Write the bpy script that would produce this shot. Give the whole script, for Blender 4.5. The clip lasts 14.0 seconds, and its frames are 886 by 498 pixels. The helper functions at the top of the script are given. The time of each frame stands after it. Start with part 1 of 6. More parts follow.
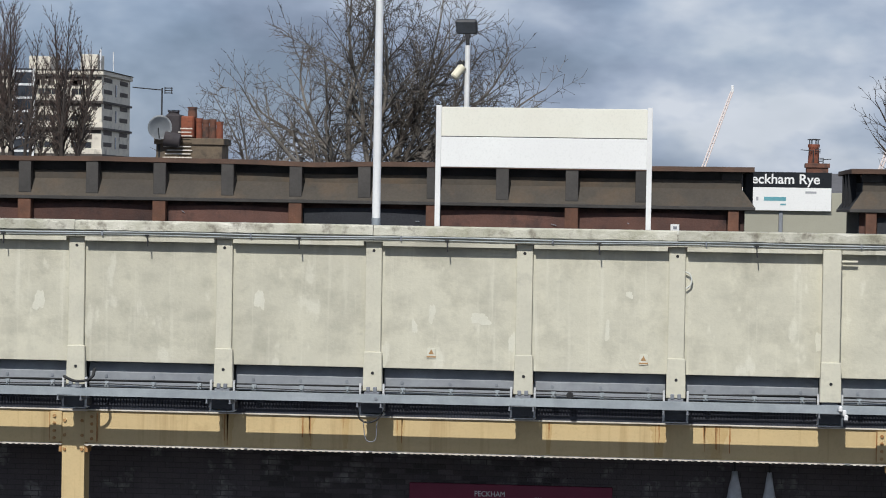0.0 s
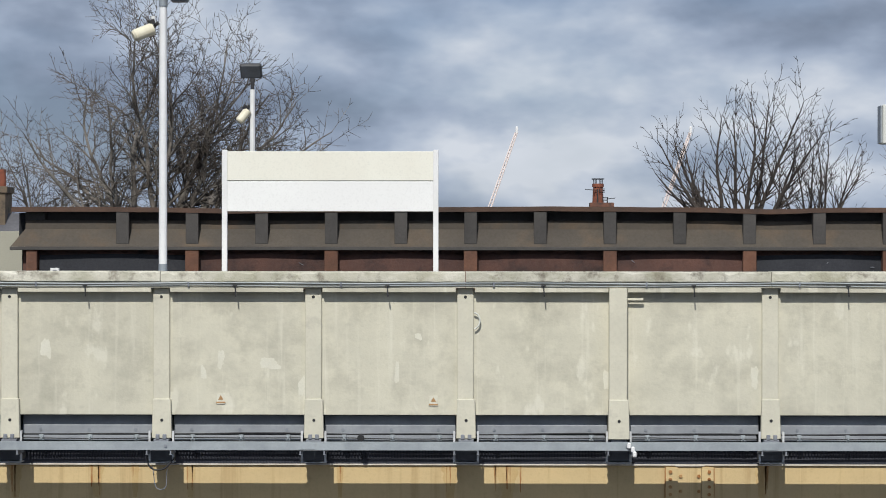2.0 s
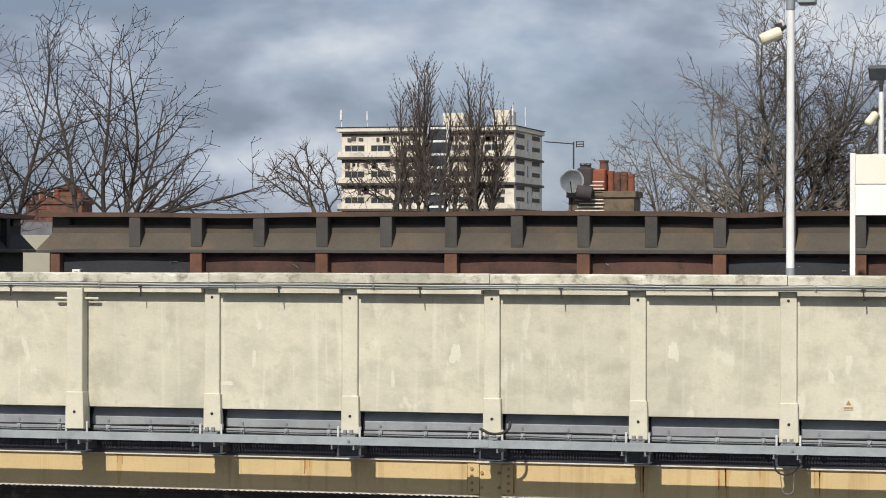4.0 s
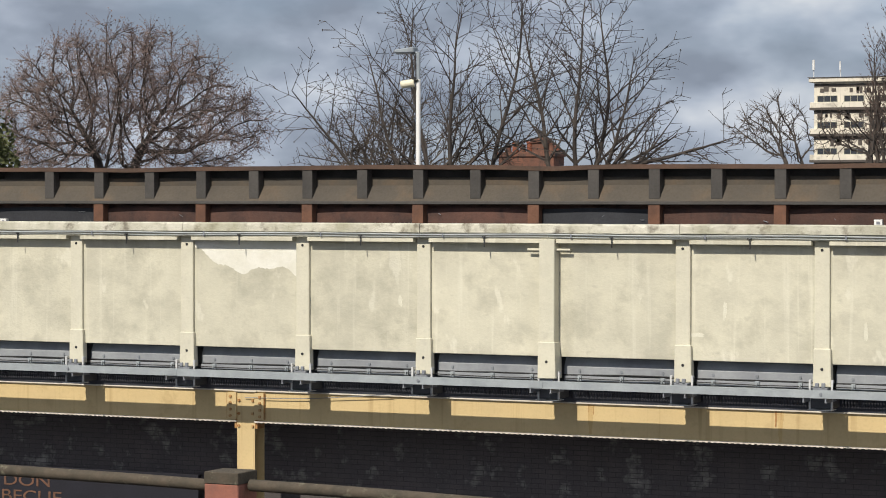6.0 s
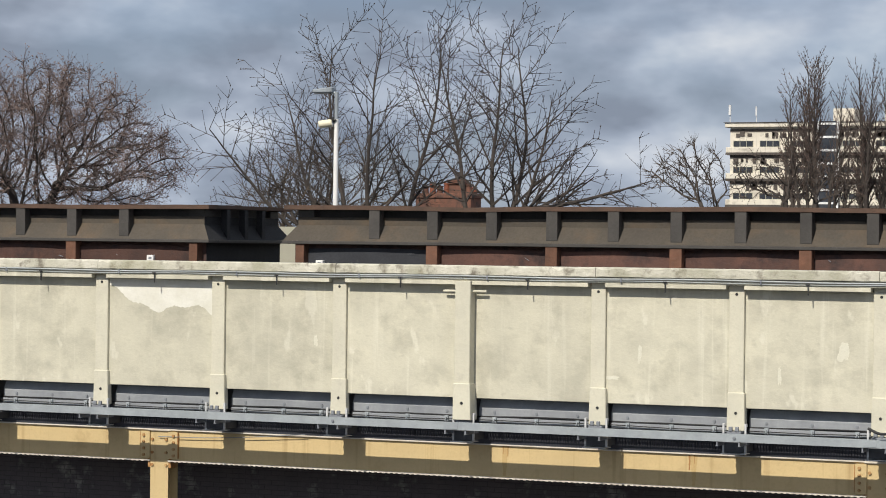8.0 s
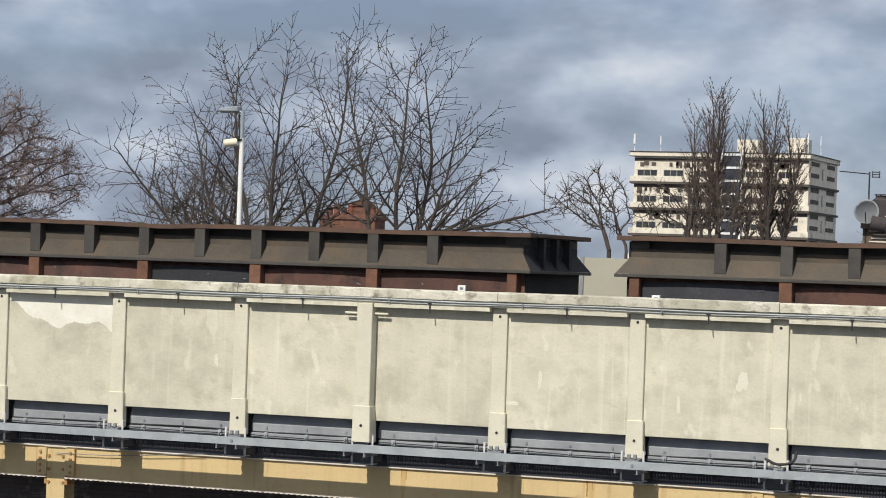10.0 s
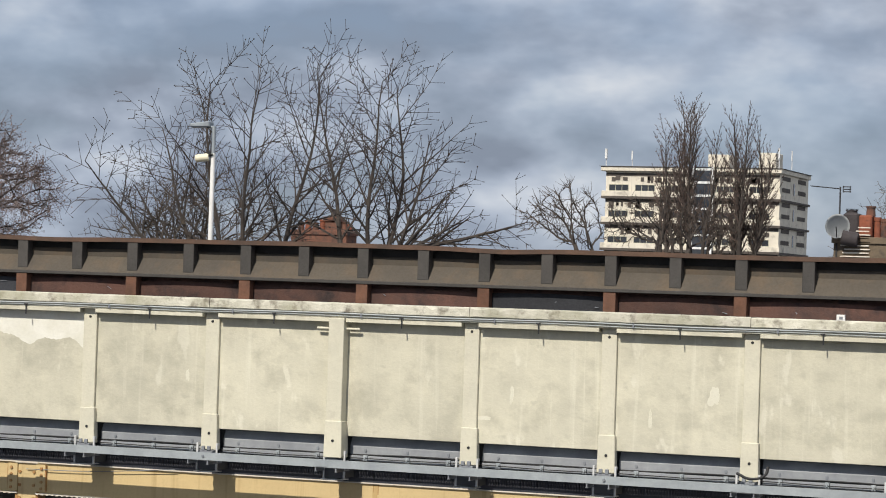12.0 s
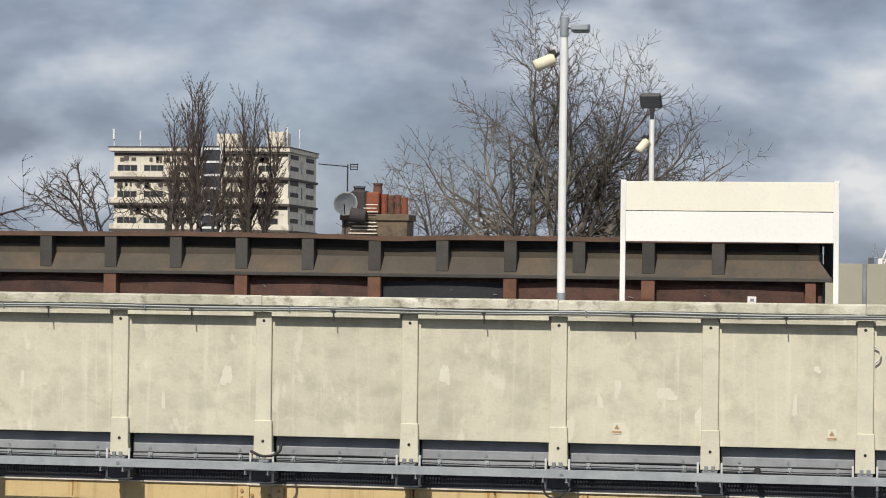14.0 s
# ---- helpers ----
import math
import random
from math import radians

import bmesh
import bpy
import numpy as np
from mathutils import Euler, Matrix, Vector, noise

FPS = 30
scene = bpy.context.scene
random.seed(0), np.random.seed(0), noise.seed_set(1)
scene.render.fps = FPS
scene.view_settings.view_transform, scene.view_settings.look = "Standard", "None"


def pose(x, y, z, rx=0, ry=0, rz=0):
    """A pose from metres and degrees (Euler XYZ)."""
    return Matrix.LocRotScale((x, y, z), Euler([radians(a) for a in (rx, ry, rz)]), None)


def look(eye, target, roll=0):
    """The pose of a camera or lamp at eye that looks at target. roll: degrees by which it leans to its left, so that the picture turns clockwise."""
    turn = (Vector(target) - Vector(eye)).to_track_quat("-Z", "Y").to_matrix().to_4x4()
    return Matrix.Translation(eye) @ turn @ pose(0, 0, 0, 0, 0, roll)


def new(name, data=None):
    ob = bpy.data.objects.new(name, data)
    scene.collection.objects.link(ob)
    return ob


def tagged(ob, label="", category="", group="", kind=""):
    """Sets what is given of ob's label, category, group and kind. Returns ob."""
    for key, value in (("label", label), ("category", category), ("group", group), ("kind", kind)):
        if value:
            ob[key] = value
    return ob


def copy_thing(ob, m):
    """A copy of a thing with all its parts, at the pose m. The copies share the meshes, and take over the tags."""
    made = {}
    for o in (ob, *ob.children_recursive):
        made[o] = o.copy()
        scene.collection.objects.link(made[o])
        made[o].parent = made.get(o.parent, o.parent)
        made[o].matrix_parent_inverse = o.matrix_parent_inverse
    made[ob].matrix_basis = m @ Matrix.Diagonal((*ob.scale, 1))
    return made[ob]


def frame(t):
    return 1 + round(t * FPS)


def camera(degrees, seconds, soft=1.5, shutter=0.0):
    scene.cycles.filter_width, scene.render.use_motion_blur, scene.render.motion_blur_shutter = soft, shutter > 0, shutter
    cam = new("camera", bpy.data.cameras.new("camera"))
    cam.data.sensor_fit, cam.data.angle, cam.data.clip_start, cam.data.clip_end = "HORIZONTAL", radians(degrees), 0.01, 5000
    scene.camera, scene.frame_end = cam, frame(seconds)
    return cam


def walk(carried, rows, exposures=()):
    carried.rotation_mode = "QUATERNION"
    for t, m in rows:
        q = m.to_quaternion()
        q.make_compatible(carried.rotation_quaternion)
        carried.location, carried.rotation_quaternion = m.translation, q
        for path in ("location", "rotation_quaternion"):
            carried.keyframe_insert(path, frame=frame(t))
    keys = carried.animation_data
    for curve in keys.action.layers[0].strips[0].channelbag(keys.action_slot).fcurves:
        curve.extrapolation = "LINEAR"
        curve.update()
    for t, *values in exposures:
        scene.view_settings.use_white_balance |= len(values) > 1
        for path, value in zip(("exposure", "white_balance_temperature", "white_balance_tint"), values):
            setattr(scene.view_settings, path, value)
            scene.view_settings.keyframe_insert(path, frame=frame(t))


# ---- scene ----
cam = camera(19.8, 14.0, soft=1.0)
EYE = (4.0, -33.4, 7.92)
# seconds, yaw, pitch, roll of a camera that turns on the spot
TURNS = [
    (0, 5.300, -0.995, -0.98), (0.5, 0.740, -0.925, -0.47), (1, -1.125, -0.700, -0.10), (1.5, -1.120, -0.325, -0.04),
    (2, 0.508, 0.020, -0.05), (2.5, 3.215, 0.244, -0.03), (3, 6.712, 0.352, -0.04), (3.5, 10.413, 0.325, -0.07),
    (4, 14.593, 0.090, -0.12), (4.2, 16.540, -0.050, -0.12), (4.7, 20.550, -0.400, -0.11), (5.2, 23.300, -0.730, -0.10),
    (5.7, 24.820, -0.960, -0.09), (6.3, 25.285, -1.021, -0.08), (6.5, 25.208, -0.971, -0.12), (7, 24.648, -0.667, -0.20),
    (7.5, 24.000, -0.329, -0.42), (8, 23.309, -0.086, -0.71), (8.5, 22.647, 0.072, -0.99), (8.7, 22.320, 0.127, -1.08),
    (9.4, 21.520, 0.310, -1.55), (10.1, 21.070, 0.510, -2.02), (10.8, 20.900, 0.668, -2.27), (11, 20.890, 0.676, -2.33),
    (11.5, 20.826, 0.750, -2.20), (12, 20.478, 0.840, -1.90), (12.5, 19.165, 0.932, -1.58), (13, 16.719, 0.988, -1.18),
    (13.5, 12.944, 0.890, -1.00), (14, 9.469, 0.633, -0.74),
]
walk(cam, [(t, pose(*EYE, 90 + p, r, y)) for t, y, p, r in TURNS],
     exposures=[(0, -0.28, 6080, 10), (1.5, -0.23, 6080, 10), (2.5, -0.28, 6300, 10), (3.5, -0.12, 6500, 10), (4.2, 0.0, 6650, 10),
                (6.3, 0.02, 6750, 10), (8.5, -0.01, 6600, 10), (11, -0.01, 6570, 10), (12.5, 0.0, 6670, 10), (13.4, -0.12, 6650, 10), (14, -0.12, 6700, 10)])

# ---- sky and sun ----
SUN_EL, SUN_AZ = 43.0, 8.0   # degrees; the sun stands behind the camera, a little to its left
world = bpy.data.worlds.new("sky")
scene.world = world
world.use_nodes = True


def build_sky():
    nt = world.node_tree
    nt.nodes.clear()
    N, L = nt.nodes.new, nt.links.new
    tc = N("ShaderNodeTexCoord")
    sky = N("ShaderNodeTexSky")
    sky.sky_type, sky.sun_disc = "NISHITA", False
    sky.sun_elevation, sky.sun_rotation = radians(SUN_EL), radians(180 + SUN_AZ)
    dim = N("ShaderNodeVectorMath")
    dim.operation = "SCALE"
    dim.inputs["Scale"].default_value = 0.07
    cool = N("ShaderNodeVectorMath")
    cool.operation = "MULTIPLY"
    cool.inputs[1].default_value = (0.82, 0.93, 1.22)
    L(sky.outputs[0], cool.inputs[0])
    L(cool.outputs[0], dim.inputs[0])

    def noise_at(scale, squash, detail, rough, off, distort=0.0):
        mp = N("ShaderNodeMapping")
        mp.inputs["Scale"].default_value = (scale, scale, scale * squash)
        mp.inputs["Location"].default_value = off
        L(tc.outputs["Generated"], mp.inputs[0])
        n = N("ShaderNodeTexNoise")
        n.inputs["Scale"].default_value = 1.0
        n.inputs["Detail"].default_value = detail
        n.inputs["Roughness"].default_value = rough
        n.inputs["Distortion"].default_value = distort
        L(mp.outputs[0], n.inputs[0])
        return n.outputs["Fac"]

    def ramp(fac, stops):
        r = N("ShaderNodeValToRGB")
        el = r.color_ramp.elements
        while len(el) < len(stops):
            el.new(0.5)
        for e, (pos, col) in zip(el, stops):
            e.position, e.color = pos, (*col, 1)
        L(fac, r.inputs[0])
        return r.outputs[0]

    def mix(fac, a, b):
        m = N("ShaderNodeMix")
        m.data_type = "RGBA"
        L(fac, m.inputs[0])
        L(a, m.inputs[6])
        L(b, m.inputs[7])
        return m.outputs[2]

    def blend(a, b, wa, wb):
        m1 = N("ShaderNodeMath")
        m1.operation = "MULTIPLY"
        L(a, m1.inputs[0])
        m1.inputs[1].default_value = wa
        m2 = N("ShaderNodeMath")
        m2.operation = "MULTIPLY_ADD"
        L(b, m2.inputs[0])
        m2.inputs[1].default_value = wb
        L(m1.outputs[0], m2.inputs[2])
        return m2.outputs[0]

    broad = noise_at(6.0, 3.0, 3.0, 0.5, (1.3, 6.4, 3.7))
    puffs = noise_at(15.0, 2.2, 6.0, 0.52, (3.85, 1.4, 2.3), 0.0)
    axes = N("ShaderNodeSeparateXYZ")
    L(tc.outputs["Generated"], axes.inputs[0])
    # cloud tops catch the sun, their flat bases stay grey
    here = noise_at(15.0, 1.9, 4.0, 0.5, (-0.95, 4.4, 8.2), 0.1)
    above = noise_at(15.0, 1.9, 4.0, 0.5, (-0.95, 4.4, 8.58), 0.1)
    lit = blend(here, above, 0.5, -0.5)
    big = blend(axes.outputs["X"], blend(blend(broad, puffs, 0.57, 0.43), lit, 1.0, 1.0), 0.12, 1.0)
    tone = ramp(big, [(0.35, (0.243, 0.290, 0.374)), (0.43, (0.324, 0.382, 0.484)), (0.50, (0.43, 0.495, 0.605)), (0.575, (0.575, 0.632, 0.72)), (0.665, (0.80, 0.825, 0.86))])
    cover = ramp(noise_at(8.0, 2.2, 5.0, 0.5, (4.3, 7.0, 1.6)), [(0.38, (0.65, 0.65, 0.65)), (0.55, (1, 1, 1))])
    out = mix(cover, dim.outputs[0], tone)
    bg = N("ShaderNodeBackground")
    bg.inputs["Strength"].default_value = 1.0
    L(out, bg.inputs[0])
    w = N("ShaderNodeOutputWorld")
    L(bg.outputs[0], w.inputs[0])


build_sky()
sun = new("sun", bpy.data.lights.new("sun", "SUN"))
sun.data.energy, sun.data.angle, sun.data.color = 4.5, radians(0.6), (1.0, 0.94, 0.83)
sun.matrix_world = look((-40 * math.sin(radians(SUN_AZ)), -40 * math.cos(radians(SUN_AZ)), 40 * math.tan(radians(SUN_EL))), (0, 0, 0))


# ---- materials ----
def mat(name, base, other=None, scale=3.0, rough=0.7, metal=0.0, bump=0.15, fine=40.0, space="Object",
        stretch=(1, 1, 1), stains=None, stain_scale=1.2, stain_at=(0.52, 0.68), streaks=None, vary=0.0, spec=0.4, grit=0.45,
        smudges=None, scuffs=None):
    """Two scales of colour variation, optional stains and vertical streaks, fine relief."""
    m = bpy.data.materials.new(name)
    m.use_nodes = True
    nt = m.node_tree
    N, L = nt.nodes.new, nt.links.new
    b = nt.nodes["Principled BSDF"]
    b.inputs["Metallic"].default_value = metal
    b.inputs["Specular IOR Level"].default_value = spec
    if space == "World":
        src = N("ShaderNodeNewGeometry").outputs["Position"]
    else:
        src = N("ShaderNodeTexCoord").outputs["Object"]
        if vary:
            info = N("ShaderNodeObjectInfo")
            sh = N("ShaderNodeVectorMath")
            sh.operation = "MULTIPLY_ADD"
            cmb = N("ShaderNodeCombineXYZ")
            for i in range(3):
                L(info.outputs["Random"], cmb.inputs[i])
            L(cmb.outputs[0], sh.inputs[0])
            sh.inputs[1].default_value = (37, 53, 71)
            L(src, sh.inputs[2])
            src = sh.outputs[0]

    def tex(sc, detail=5.0, st=(1, 1, 1), rgh=0.6):
        mp = N("ShaderNodeMapping")
        mp.inputs["Scale"].default_value = tuple(sc * s for s in st)
        L(src, mp.inputs[0])
        n = N("ShaderNodeTexNoise")
        n.inputs["Scale"].default_value = 1.0
        n.inputs["Detail"].default_value = detail
        n.inputs["Roughness"].default_value = rgh
        L(mp.outputs[0], n.inputs[0])
        return n.outputs["Fac"]

    def rng(fac, a, c, lo=0.0, hi=1.0):
        r = N("ShaderNodeMapRange")
        L(fac, r.inputs[0])
        for i, v in zip((1, 2, 3, 4), (a, c, lo, hi)):
            r.inputs[i].default_value = v
        return r.outputs[0]

    def mix(fac, a, c):
        x = N("ShaderNodeMix")
        x.data_type = "RGBA"
        if isinstance(fac, float):
            x.inputs[0].default_value = fac
        else:
            L(fac, x.inputs[0])
        for i, v in ((6, a), (7, c)):
            if isinstance(v, tuple):
                x.inputs[i].default_value = (*v, 1)
            else:
                L(v, x.inputs[i])
        return x.outputs[2]

    other = other or tuple(c * 0.72 for c in base)
    col = mix(rng(tex(scale, st=stretch), 0.35, 0.68), base, other)
    grain = tex(fine, 3.0)
    dark = tuple(c * 0.8 for c in base)
    col = mix(rng(grain, 0.5, 0.75, 0.0, grit), col, dark)
    if stains:
        col = mix(rng(tex(stain_scale, 7.0, rgh=0.65), *stain_at), col, stains)
    if smudges:
        col = mix(rng(tex(1.25, 6.0, (1.0, 1.0, 1.35), 0.62), 0.50, 0.66, 0.0, 0.62), col, smudges)
        col = mix(rng(tex(4.2, 5.0, (1.0, 1.0, 1.6), 0.6), 0.60, 0.72, 0.0, 0.5), col, smudges)
    if scuffs:
        col = mix(rng(tex(2.1, 4.0, (1.4, 1.4, 0.7), 0.55), 0.61, 0.66, 0.0, 0.55), col, scuffs)
    if streaks:
        col = mix(rng(tex(1.0, 4.0, (9.0, 9.0, 0.35)), 0.56, 0.76, 0.0, 0.75), col, streaks)
    if vary:
        hs = N("ShaderNodeHueSaturation")
        info2 = N("ShaderNodeObjectInfo")
        L(rng(info2.outputs["Random"], 0, 1, 1 - vary, 1 + vary), hs.inputs["Value"])
        L(col, hs.inputs["Color"])
        col = hs.outputs[0]
    L(col, b.inputs["Base Color"])
    L(rng(grain, 0.3, 0.7, max(rough - 0.1, 0.05), min(rough + 0.12, 1)), b.inputs["Roughness"])
    if bump:
        bp = N("ShaderNodeBump")
        bp.inputs["Strength"].default_value = bump
        bp.inputs["Distance"].default_value = 0.02
        L(grain, bp.inputs["Height"])
        L(bp.outputs[0], b.inputs["Normal"])
    return m


M = {
    "concrete": mat("painted_concrete", (0.60, 0.575, 0.465), (0.51, 0.49, 0.40), 1.6, 0.85, space="World", bump=0.25, fine=22,
                    stains=(0.345, 0.33, 0.265), stain_scale=1.7, stain_at=(0.50, 0.78), streaks=(0.66, 0.64, 0.54), vary=0.05, grit=0.2,
                    smudges=(0.40, 0.385, 0.315), scuffs=(0.68, 0.66, 0.56)),
    "pilaster": mat("pilaster_paint", (0.62, 0.595, 0.485), (0.54, 0.52, 0.43), 2.2, 0.85, space="World", fine=25, bump=0.2,
                    stains=(0.46, 0.44, 0.37), stain_scale=2.5, stain_at=(0.6, 0.75)),
    "coping": mat("weathered_concrete", (0.62, 0.60, 0.52), (0.40, 0.39, 0.31), 2.6, 0.95, space="World", fine=26, bump=0.6,
                  stains=(0.20, 0.18, 0.145), stain_scale=4.5, stain_at=(0.53, 0.68), smudges=(0.30, 0.29, 0.20), vary=0.1),
    "patch": mat("fresh_paint", (0.66, 0.645, 0.55), (0.61, 0.59, 0.49), 4, 0.8, space="World"),
    "white_patch": mat("white_undercoat", (0.76, 0.75, 0.69), (0.63, 0.615, 0.53), 2.4, 0.85, space="World", fine=20),
    "grey_patch": mat("grey_filler", (0.42, 0.42, 0.36), (0.5, 0.49, 0.41), 5, 0.9, space="World"),
    "yellow": mat("yellow_girder_paint", (0.62, 0.475, 0.25), (0.56, 0.43, 0.23), 1.6, 0.55, space="World", fine=30, bump=0.1,
                  stains=(0.42, 0.30, 0.15), stain_scale=2.2, stain_at=(0.58, 0.8), streaks=(0.42, 0.29, 0.14)),
    "rust": mat("rust_run", (0.33, 0.14, 0.045), (0.50, 0.34, 0.16), 11, 0.9, space="World", stretch=(1, 1, 0.25)),
    "rivet": mat("pale_rivet_paint", (0.74, 0.70, 0.62), (0.56, 0.50, 0.42), 6, 0.6, space="World"),
    "galv": mat("galvanised_steel", (0.37, 0.405, 0.43), (0.28, 0.31, 0.335), 4, 0.6, metal=0.2, space="World", fine=30, bump=0.06),
    "plate": mat("grey_edge_plate", (0.32, 0.34, 0.365), (0.23, 0.245, 0.27), 3, 0.6, metal=0.15, space="World", fine=30, bump=0.1),
    "conduit": mat("grey_conduit", (0.46, 0.49, 0.50), (0.36, 0.39, 0.40), 3, 0.7, space="World", bump=0.05),
    # backing and grille: shade of the recess and tray is put into the colour
    "backing": mat("shade_dark_backing", (0.075, 0.080, 0.102), (0.05, 0.054, 0.070), 2.0, 0.7, space="World", bump=0.1),
    "grille": mat("shade_dark_grille", (0.050, 0.052, 0.066), (0.040, 0.042, 0.054), 3, 0.8, space="World"),
    "white_steel": mat("bright_zinc", (0.62, 0.63, 0.64), (0.5, 0.51, 0.52), 5, 0.5, metal=0.1, space="World", bump=0.05),
    "dullsteel": mat("dull_grey_steel", (0.27, 0.29, 0.32), (0.19, 0.20, 0.23), 3, 0.55, metal=0.2, space="World", fine=30, bump=0.1),
    "black": mat("black_rubber", (0.018, 0.018, 0.020), (0.03, 0.03, 0.032), 5, 0.6, space="World"),
    "dark": mat("sooty_steel", (0.045, 0.045, 0.05), (0.03, 0.03, 0.032), 3, 0.8, space="World"),
    # near black for the wagon ends: their shade is put into the colour
    "end_shade": mat("end_shade_black", (0.016, 0.017, 0.020), (0.024, 0.024, 0.027), 3, 0.85, space="Object"),
    "foot_grey": mat("dark_grey_steel", (0.085, 0.09, 0.10), (0.055, 0.058, 0.066), 4, 0.7, space="World", bump=0.1),
    "rust_wash": mat("pale_rust_wash", (0.52, 0.36, 0.165), (0.56, 0.42, 0.21), 9, 0.8, space="World", stretch=(1, 1, 0.3), bump=0.05),
    "brick": mat("sooty_brick", (0.105, 0.09, 0.09), (0.065, 0.06, 0.063), 2.0, 0.95, space="World", fine=35, bump=0.6,
                 stains=(0.24, 0.225, 0.21), stain_scale=2.0, stain_at=(0.54, 0.68), vary=0.35),
    "mortar": mat("sooty_mortar", (0.09, 0.08, 0.08), None, 5, 0.95, space="World", bump=0.4),
    "wagon": mat("grimy_wagon_paint", (0.080, 0.067, 0.052), (0.057, 0.049, 0.041), 1.4, 0.75, space="Object", fine=25, bump=0.2,
                 stains=(0.11, 0.078, 0.05), stain_scale=1.1, stain_at=(0.5, 0.72), vary=0.14),
    "wagon_rib": mat("grimy_rib_paint", (0.066, 0.061, 0.057), (0.047, 0.044, 0.042), 3, 0.7, fine=25, bump=0.2, vary=0.15),
    "wagon_lip": mat("rusty_top_rail", (0.115, 0.068, 0.048), (0.07, 0.047, 0.037), 2.5, 0.85, fine=30, bump=0.3, vary=0.15),
    "wagon_red": mat("rusty_red_panel", (0.12, 0.06, 0.046), (0.066, 0.038, 0.033), 1.6, 0.8, fine=30, bump=0.3,
                     stains=(0.028, 0.022, 0.023), stain_scale=2.0, stain_at=(0.5, 0.7), vary=0.25),
    "wagon_blue": mat("dark_blue_panel", (0.034, 0.036, 0.044), (0.022, 0.024, 0.03), 1.6, 0.75, fine=30, bump=0.2,
                      stains=(0.06, 0.058, 0.06), stain_scale=2.4, stain_at=(0.6, 0.75), vary=0.2),
    "wagon_rust": mat("orange_rust_rib", (0.17, 0.082, 0.052), (0.10, 0.052, 0.036), 4, 0.85, fine=30, bump=0.3, vary=0.2),
    "wheel": mat("wheel_steel", (0.10, 0.085, 0.075), None, 4, 0.6, metal=0.6),
    "cream_sign": mat("cream_board", (0.80, 0.79, 0.70), (0.76, 0.74, 0.65), 1.3, 0.45, space="World", bump=0.03),
    "white_sign": mat("white_board", (0.84, 0.845, 0.83), (0.80, 0.80, 0.79), 1.0, 0.4, space="World", bump=0.03),
    "white": mat("white_paint", (0.80, 0.80, 0.80), (0.72, 0.72, 0.71), 3, 0.45, space="World", bump=0.04),
    "offwhite": mat("offwhite_housing", (0.66, 0.67, 0.62), (0.58, 0.59, 0.55), 4, 0.5, space="World", bump=0.04),
    "pole": mat("pale_grey_pole_paint", (0.78, 0.79, 0.80), (0.70, 0.71, 0.72), 3, 0.45, space="World", bump=0.04),
    "polegrey": mat("galvanised_pole", (0.33, 0.37, 0.41), (0.27, 0.30, 0.33), 4, 0.5, metal=0.3, space="World", bump=0.05),
    "greenband": mat("green_band", (0.03, 0.20, 0.13), None, 4, 0.5, space="World"),
    "cctv": mat("cream_housing", (0.74, 0.70, 0.55), (0.68, 0.63, 0.48), 5, 0.45, space="World", bump=0.03),
    "lamphead": mat("dark_lamp_housing", (0.06, 0.063, 0.07), None, 5, 0.5, space="World"),
    "lampglass": mat("lamp_lens", (0.09, 0.10, 0.115), (0.07, 0.075, 0.085), 6, 0.15, space="World", bump=0),
    "fence": mat("fence_panel_paint", (0.37, 0.36, 0.29), (0.33, 0.32, 0.26), 1.0, 0.7, space="World", bump=0.06),
    "signblack": mat("black_sign_face", (0.012, 0.014, 0.018), (0.015, 0.017, 0.02), 3, 0.35, space="World", bump=0),
    "teal": mat("teal_print", (0.16, 0.42, 0.48), None, 3, 0.5, space="World", bump=0),
    "greyprint": mat("grey_print", (0.42, 0.43, 0.45), None, 3, 0.5, space="World", bump=0),
    "orange": mat("hazard_orange", (0.44, 0.27, 0.12), (0.36, 0.21, 0.09), 10, 0.5, space="World", bump=0),
    "maroon": mat("maroon_fascia", (0.20, 0.022, 0.058), (0.16, 0.02, 0.05), 1.5, 0.5, space="World", bump=0.02),
    "bag": mat("translucent_plastic", (0.58, 0.60, 0.62), (0.45, 0.47, 0.5), 9, 0.35, space="World", bump=0.3, fine=18),
    "pipe": mat("mossy_brown_pipe", (0.088, 0.07, 0.052), (0.052, 0.045, 0.034), 5, 0.85, space="World", fine=30, bump=0.4,
                stains=(0.15, 0.14, 0.10), stain_scale=7, stain_at=(0.58, 0.7)),
    "redpost": mat("faded_red_post", (0.30, 0.12, 0.085), (0.20, 0.09, 0.07), 5, 0.85, space="World", fine=30, bump=0.3),
    "orangetext": mat("faded_orange_lettering", (0.17, 0.085, 0.055), (0.10, 0.055, 0.038), 9, 0.8, space="World"),
    "navy": mat("navy_shop_panel", (0.014, 0.014, 0.022), None, 3, 0.6, space="World"),
    "platform": mat("platform_asphalt", (0.10, 0.10, 0.10), (0.07, 0.07, 0.07), 3, 0.95, space="World", bump=0.4),
    "ballast": mat("ballast", (0.16, 0.14, 0.12), (0.09, 0.08, 0.07), 12, 0.95, space="World", bump=1.0),
    "ground": mat("asphalt_ground", (0.055, 0.055, 0.056), (0.04, 0.04, 0.041), 0.4, 0.95, space="World", bump=0.3),
    "tower_wall": mat("cream_render", (0.72, 0.67, 0.57), (0.60, 0.56, 0.485), 0.6, 0.85, space="World", fine=2.2, bump=0.05,
                      stains=(0.32, 0.29, 0.25), stain_scale=0.7, stain_at=(0.54, 0.72), streaks=(0.40, 0.37, 0.32)),
